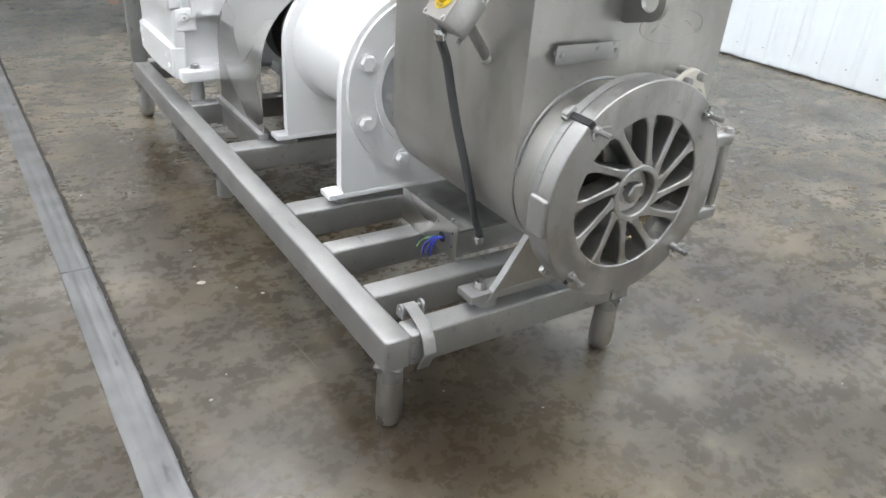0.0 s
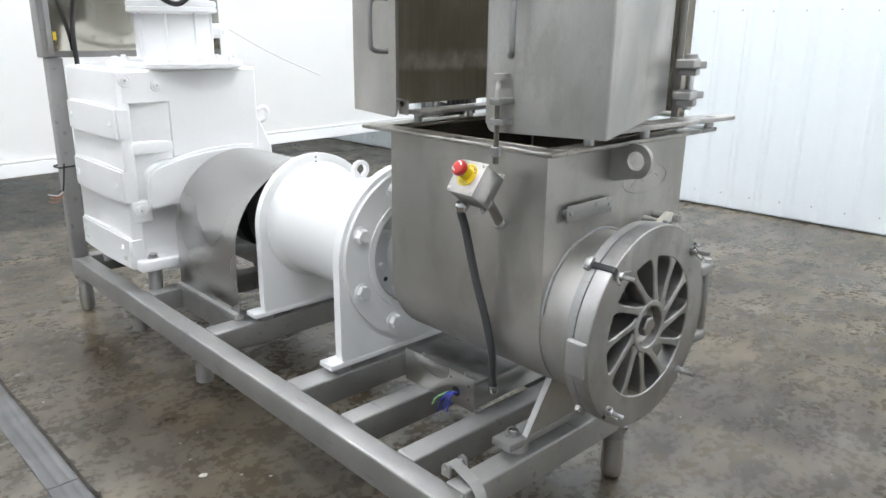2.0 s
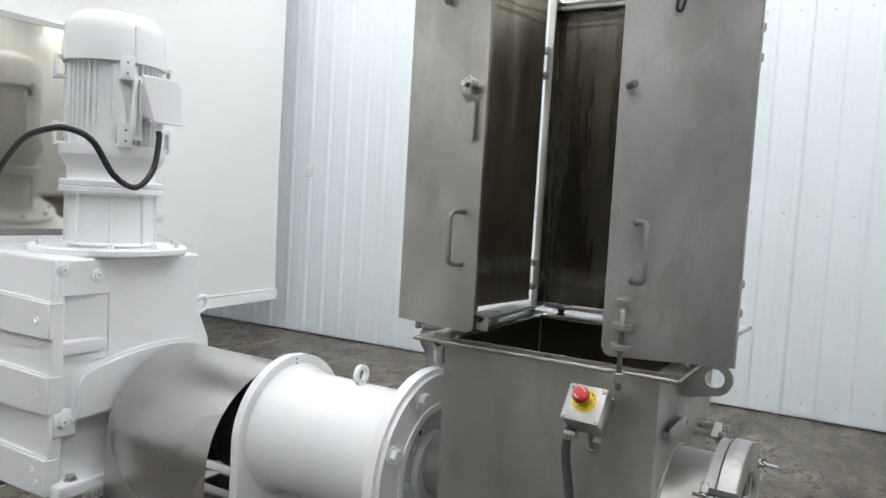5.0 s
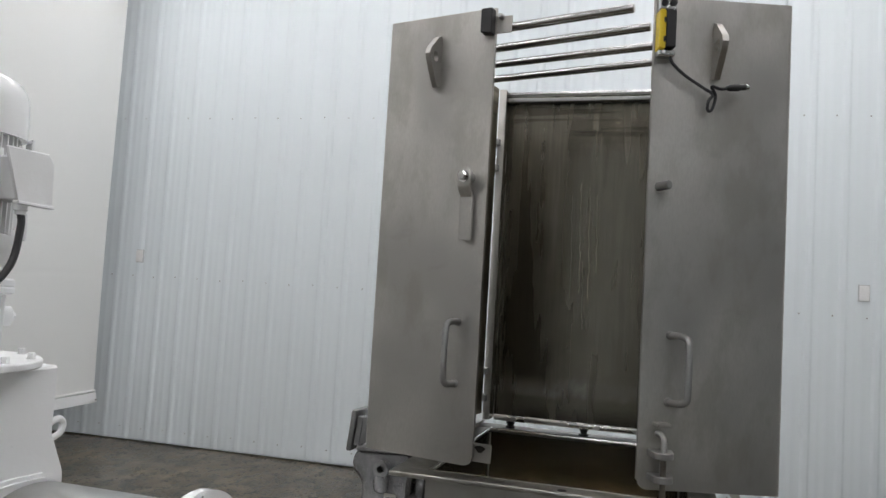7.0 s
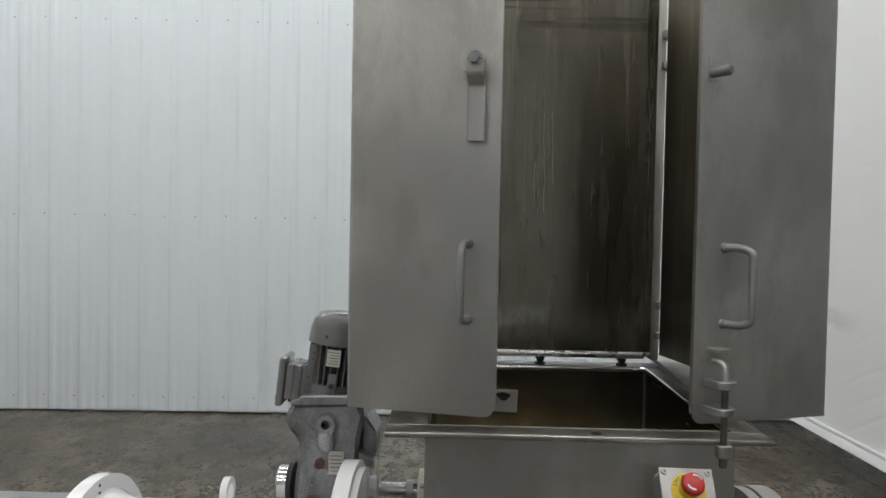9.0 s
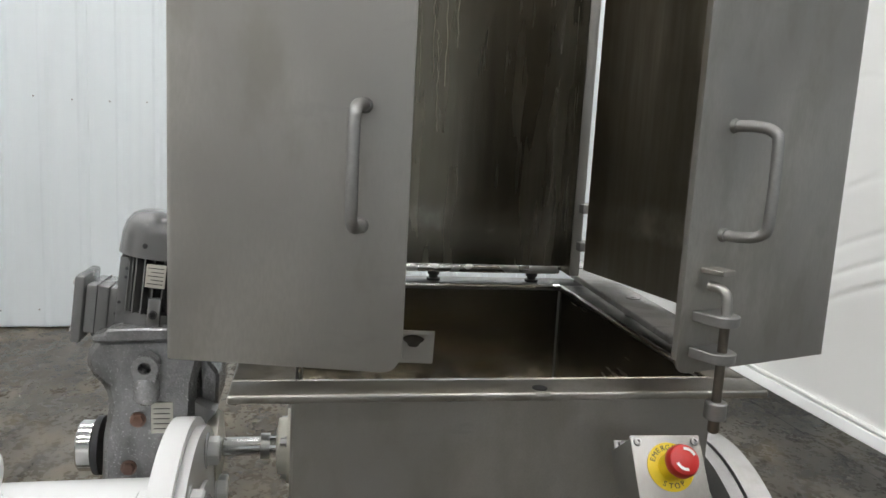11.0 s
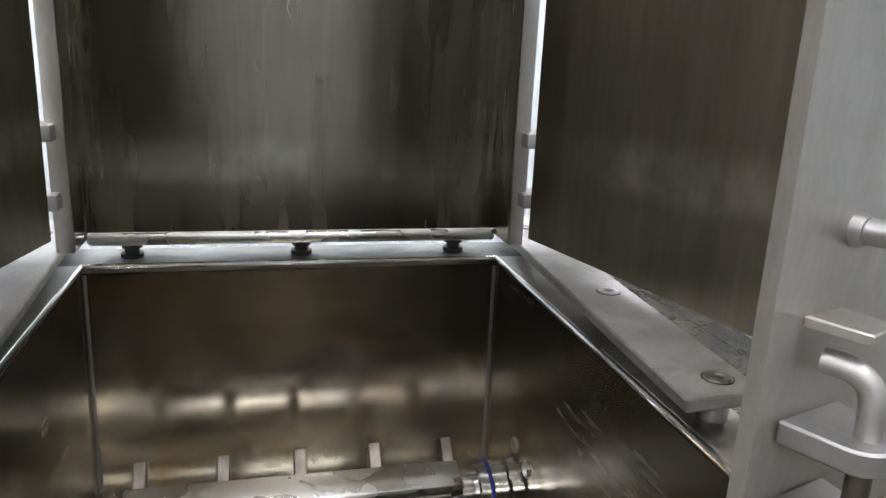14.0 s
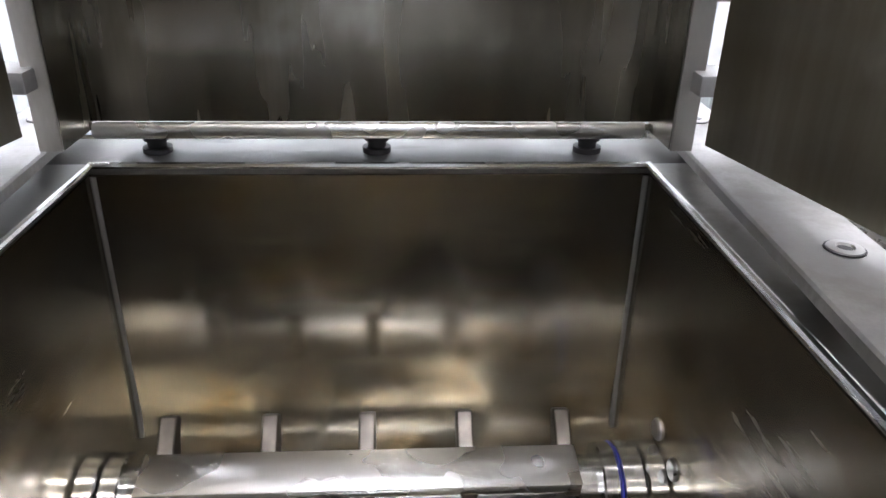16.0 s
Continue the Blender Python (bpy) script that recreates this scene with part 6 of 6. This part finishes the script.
# ---- agitator drive behind the hopper ----
drive = thing("gearmotor", (1.9, 2.76, 0.7), "silver-grey painted gearmotor standing behind the hopper", "gearmotor")
DX = 1.90
drive.location = (1.876, 2.76, 0.722)
part("gear_case", slab([(DX - 0.09, y, z) for y, z in ((2.675, 0.62), (2.848, 0.62), (2.838, 0.88), (2.826, 0.95), (2.832, 0.985), (2.862, 1.015), (2.866, 1.05), (2.846, 1.080), (2.672, 1.088), (2.654, 1.05), (2.668, 0.99))], (0.2, 0, 0), bev=0.012), SILVER, drive)
part("case_cheek", slab([(DX - 0.05, 2.66, 0.86), (DX - 0.05, 2.63, 0.93), (DX - 0.05, 2.628, 1.0), (DX - 0.05, 2.67, 1.055)], (0.14, 0, 0), bev=0.006), SILVER, drive)
part("top_flange", slab([(DX - 0.1, y, z) for y, z in ((2.664, 1.082), (2.850, 1.076), (2.850, 1.090), (2.826, 1.094), (2.826, 1.102), (2.690, 1.106), (2.690, 1.098), (2.664, 1.096))], (0.2, 0, 0), bev=0.004), SILVER, drive)
lug_plate = [(0.024 * math.cos(radians(a)), 0.024 * math.sin(radians(a))) for a in range(-30, 211, 20)] + [(-0.018, -0.03), (0.018, -0.03)]
part("lifting_eye", eyed_plate(lug_plate, (0, 0), 0.012, ((0, 1, 0), (0, 0, 1)), (DX - 0.128, 2.752, 1.035), (0.034, 0, 0)), SILVER, drive)
part("eye_boss", lathe((DX - 0.112, 2.752, 0.962), (0, 0, 1), [(0, 0.012), (0.006, 0.02), (0.012, 0.0235), (0.045, 0.0235), (0.052, 0.02)], 20), SILVER, drive)
for y, z, mat in ((2.772, 0.922, RUST), (2.79, 0.825, RUST)):
    part("oil_plug", bolt_head((DX - 0.09, y, z), (-1, 0, 0), 0.012, 0.008), mat, drive)
part("rating_plate", box(DX - 0.094, DX - 0.0905, 2.708, 2.748, 0.895, 0.957, 0.001), LABEL, drive)
for k in range(5):
    part("print_line", box(DX - 0.0955, DX - 0.0943, 2.713, 2.743, 0.904 + 0.01 * k, 0.9055 + 0.01 * k, 0), INK, drive)
part("end_cap", lathe((DX - 0.02, 2.862, 0.842), (0, 1, 0), [(0, 0.042), (0.006, 0.05), (0.03, 0.05), (0.034, 0.046)], 32), SHINY, drive, "bright steel end cap")
part("cap_collar", lathe((DX - 0.02, 2.852, 0.842), (0, 1, 0), [(0, 0.058), (0.012, 0.058)], 32), BLACK, drive)
motor_turn = Matrix.Translation((DX, 2.757, 1.092)) @ Matrix.Rotation(radians(6.0), 4, "X")
# near-black core stands in for the shade in the gaps between fins
part("motor_body", moved(lathe((0, 0, 0), (0, 0, 1), [(0, 0.066), (0.014, 0.066), (0.03, 0.068), (0.034, 0.05), (0.17, 0.05)], 32), motor_turn), DARK, drive, "motor body coloured dark for the shade between its fins")
part("motor_foot", moved(lathe((0, 0, 0.001), (0, 0, 1), [(0, 0.0715), (0.022, 0.0715), (0.03, 0.069), (0.031, 0.05)], 32), motor_turn), GREY, drive)
for k in range(26):
    a = 2 * math.pi * (k + 0.5) / 26
    part("fin", moved(moved(box(-0.0016, 0.0016, 0.045, 0.0735, 0.03, 0.16, 0), Matrix.Rotation(a, 4, "Z")), motor_turn), GREY, drive)
cowl = part("fan_cover", moved(lathe((0, 0, 0.138), (0, 0, 1), [(0.004, 0.074), (0.0, 0.0765), (0.001, 0.080), (0.04, 0.077), (0.062, 0.071), (0.077, 0.060), (0.084, 0.045), (0.087, 0.02), (0.0872, 0)], 36), motor_turn), GREY, drive)
for a in (165, 215, 285, 45):
    e = Vector((math.cos(radians(a)), math.sin(radians(a)), 0))
    part("screw", moved(lathe(e * 0.0755 + Vector((0, 0, 0.163)), e, [(0, 0.006), (0.003, 0.005), (0.004, 0.002)], 10), motor_turn), DARK, cowl)
part("screw_boss", moved(box(-0.082, -0.06, -0.02, 0.004, 0.012, 0.066, 0.003), motor_turn), GREY, drive)
part("flange_screw", moved(lathe((-0.082, -0.008, 0.035), (-1, 0, 0), [(0, 0.008), (0.006, 0.0075), (0.0065, 0.004), (0.003, 0.0035), (0.003, 0)], 12), motor_turn), DARK, drive)
rp = part("rating_plate", moved(box(-0.075, -0.071, -0.022, 0.014, 0.085, 0.13, 0.001), motor_turn), LABEL, drive)
for k in range(5):
    part("print_line", moved(box(-0.0757, -0.0753, -0.018, 0.010 - 0.006 * (k % 2), 0.092 + 0.0075 * k, 0.0935 + 0.0075 * k, 0), motor_turn), INK, rp)
lean = motor_turn @ Matrix.Translation((-DX, -2.765, -1.07))
jn = part("terminal_box", moved(box(DX - 0.05, DX + 0.05, 2.845, 2.888, 1.046, 1.142, 0.006), lean), GREY, drive)
part("seal_line", moved(box(DX - 0.0515, DX + 0.0515, 2.866, 2.868, 1.0445, 1.1435, 0.001), lean), DARK, jn)
part("lid", moved(box(DX - 0.056, DX + 0.056, 2.889, 2.908, 1.026, 1.158, 0.006), lean), GREY, jn)
part("gland", moved(rod((DX, 2.872, 1.03), (DX, 2.872, 1.047), 0.012, 12), lean), BLACK, jn)
part("terminal_neck", moved(box(DX - 0.045, DX + 0.045, 2.80, 2.846, 1.05, 1.14, 0.004), lean), GREY, drive)
part("neck_rail", moved(box(DX - 0.052, DX - 0.03, 2.805, 2.832, 1.045, 1.205, 0.003), lean), GREY, drive)
for y, z in ((2.832, 1.09), (2.826, 1.115), (2.818, 1.165), (2.818, 1.182)):
    part("tapped_hole", moved(lathe((DX - (0.0525 if y < 2.83 else 0.0455), y, z), (-1, 0, 0), [(0, 0.0032), (0.0006, 0.003), (0.0006, 0)], 8), lean), DARK, drive)
for dx in (-0.042, 0.042):
    for dz in (-0.03, 0.062):
        part("lid_screw", moved(lathe((DX + dx, 2.908, 1.080 + dz), (0, 1, 0), [(0, 0.006), (0.003, 0.005)], 8), lean), BOLT, jn)
part("output_flange", lathe((SX + 0.024, 2.668, SZ - 0.022), (0, -1, 0), [(0, 0.080), (0.020, 0.080), (0.022, 0.075), (0.042, 0.073), (0.047, 0.045)], 40), IVORY, drive, "ivory output flange")
part("stand", box(DX - 0.08, DX + 0.10, 2.68, 2.84, ZT - 0.021, 0.622, 0.006), FRAME, drive)
part("torque_arm", slab([(DX - 0.09, 2.655, 0.9), (DX - 0.09, 2.668, 0.9), (DX - 0.09, 2.668, 0.955), (DX - 0.09, 2.628, 0.935)], (0.06, 0, 0)), GREY, drive)
stub = thing("drive_shaft", (SX, 2.56, SZ), "bright steel drive shaft with ivory bearing on the hopper", "drive shaft")
part("shaft", rod((SX, 2.66, SZ), (SX, 2.480, SZ), 0.019, 24), SHINY, stub)
part("bearing", lathe((SX, 2.480, SZ), (0, 1, 0), [(0, 0.075), (0.012, 0.075), (0.012, 0.058), (0.03, 0.056), (0.034, 0.03)], 32), IVORY, stub, "ivory flange bearing")
part("collar", rod((SX, 2.527, SZ), (SX, 2.545, SZ), 0.026, 24), BOLT, stub)
for a in (30, 150, 270):
    part("bolt", bolt_head((SX + 0.066 * math.cos(radians(a)), 2.492, SZ + 0.066 * math.sin(radians(a))), (0, 1, 0), 0.008, 0.01), BOLT, stub)
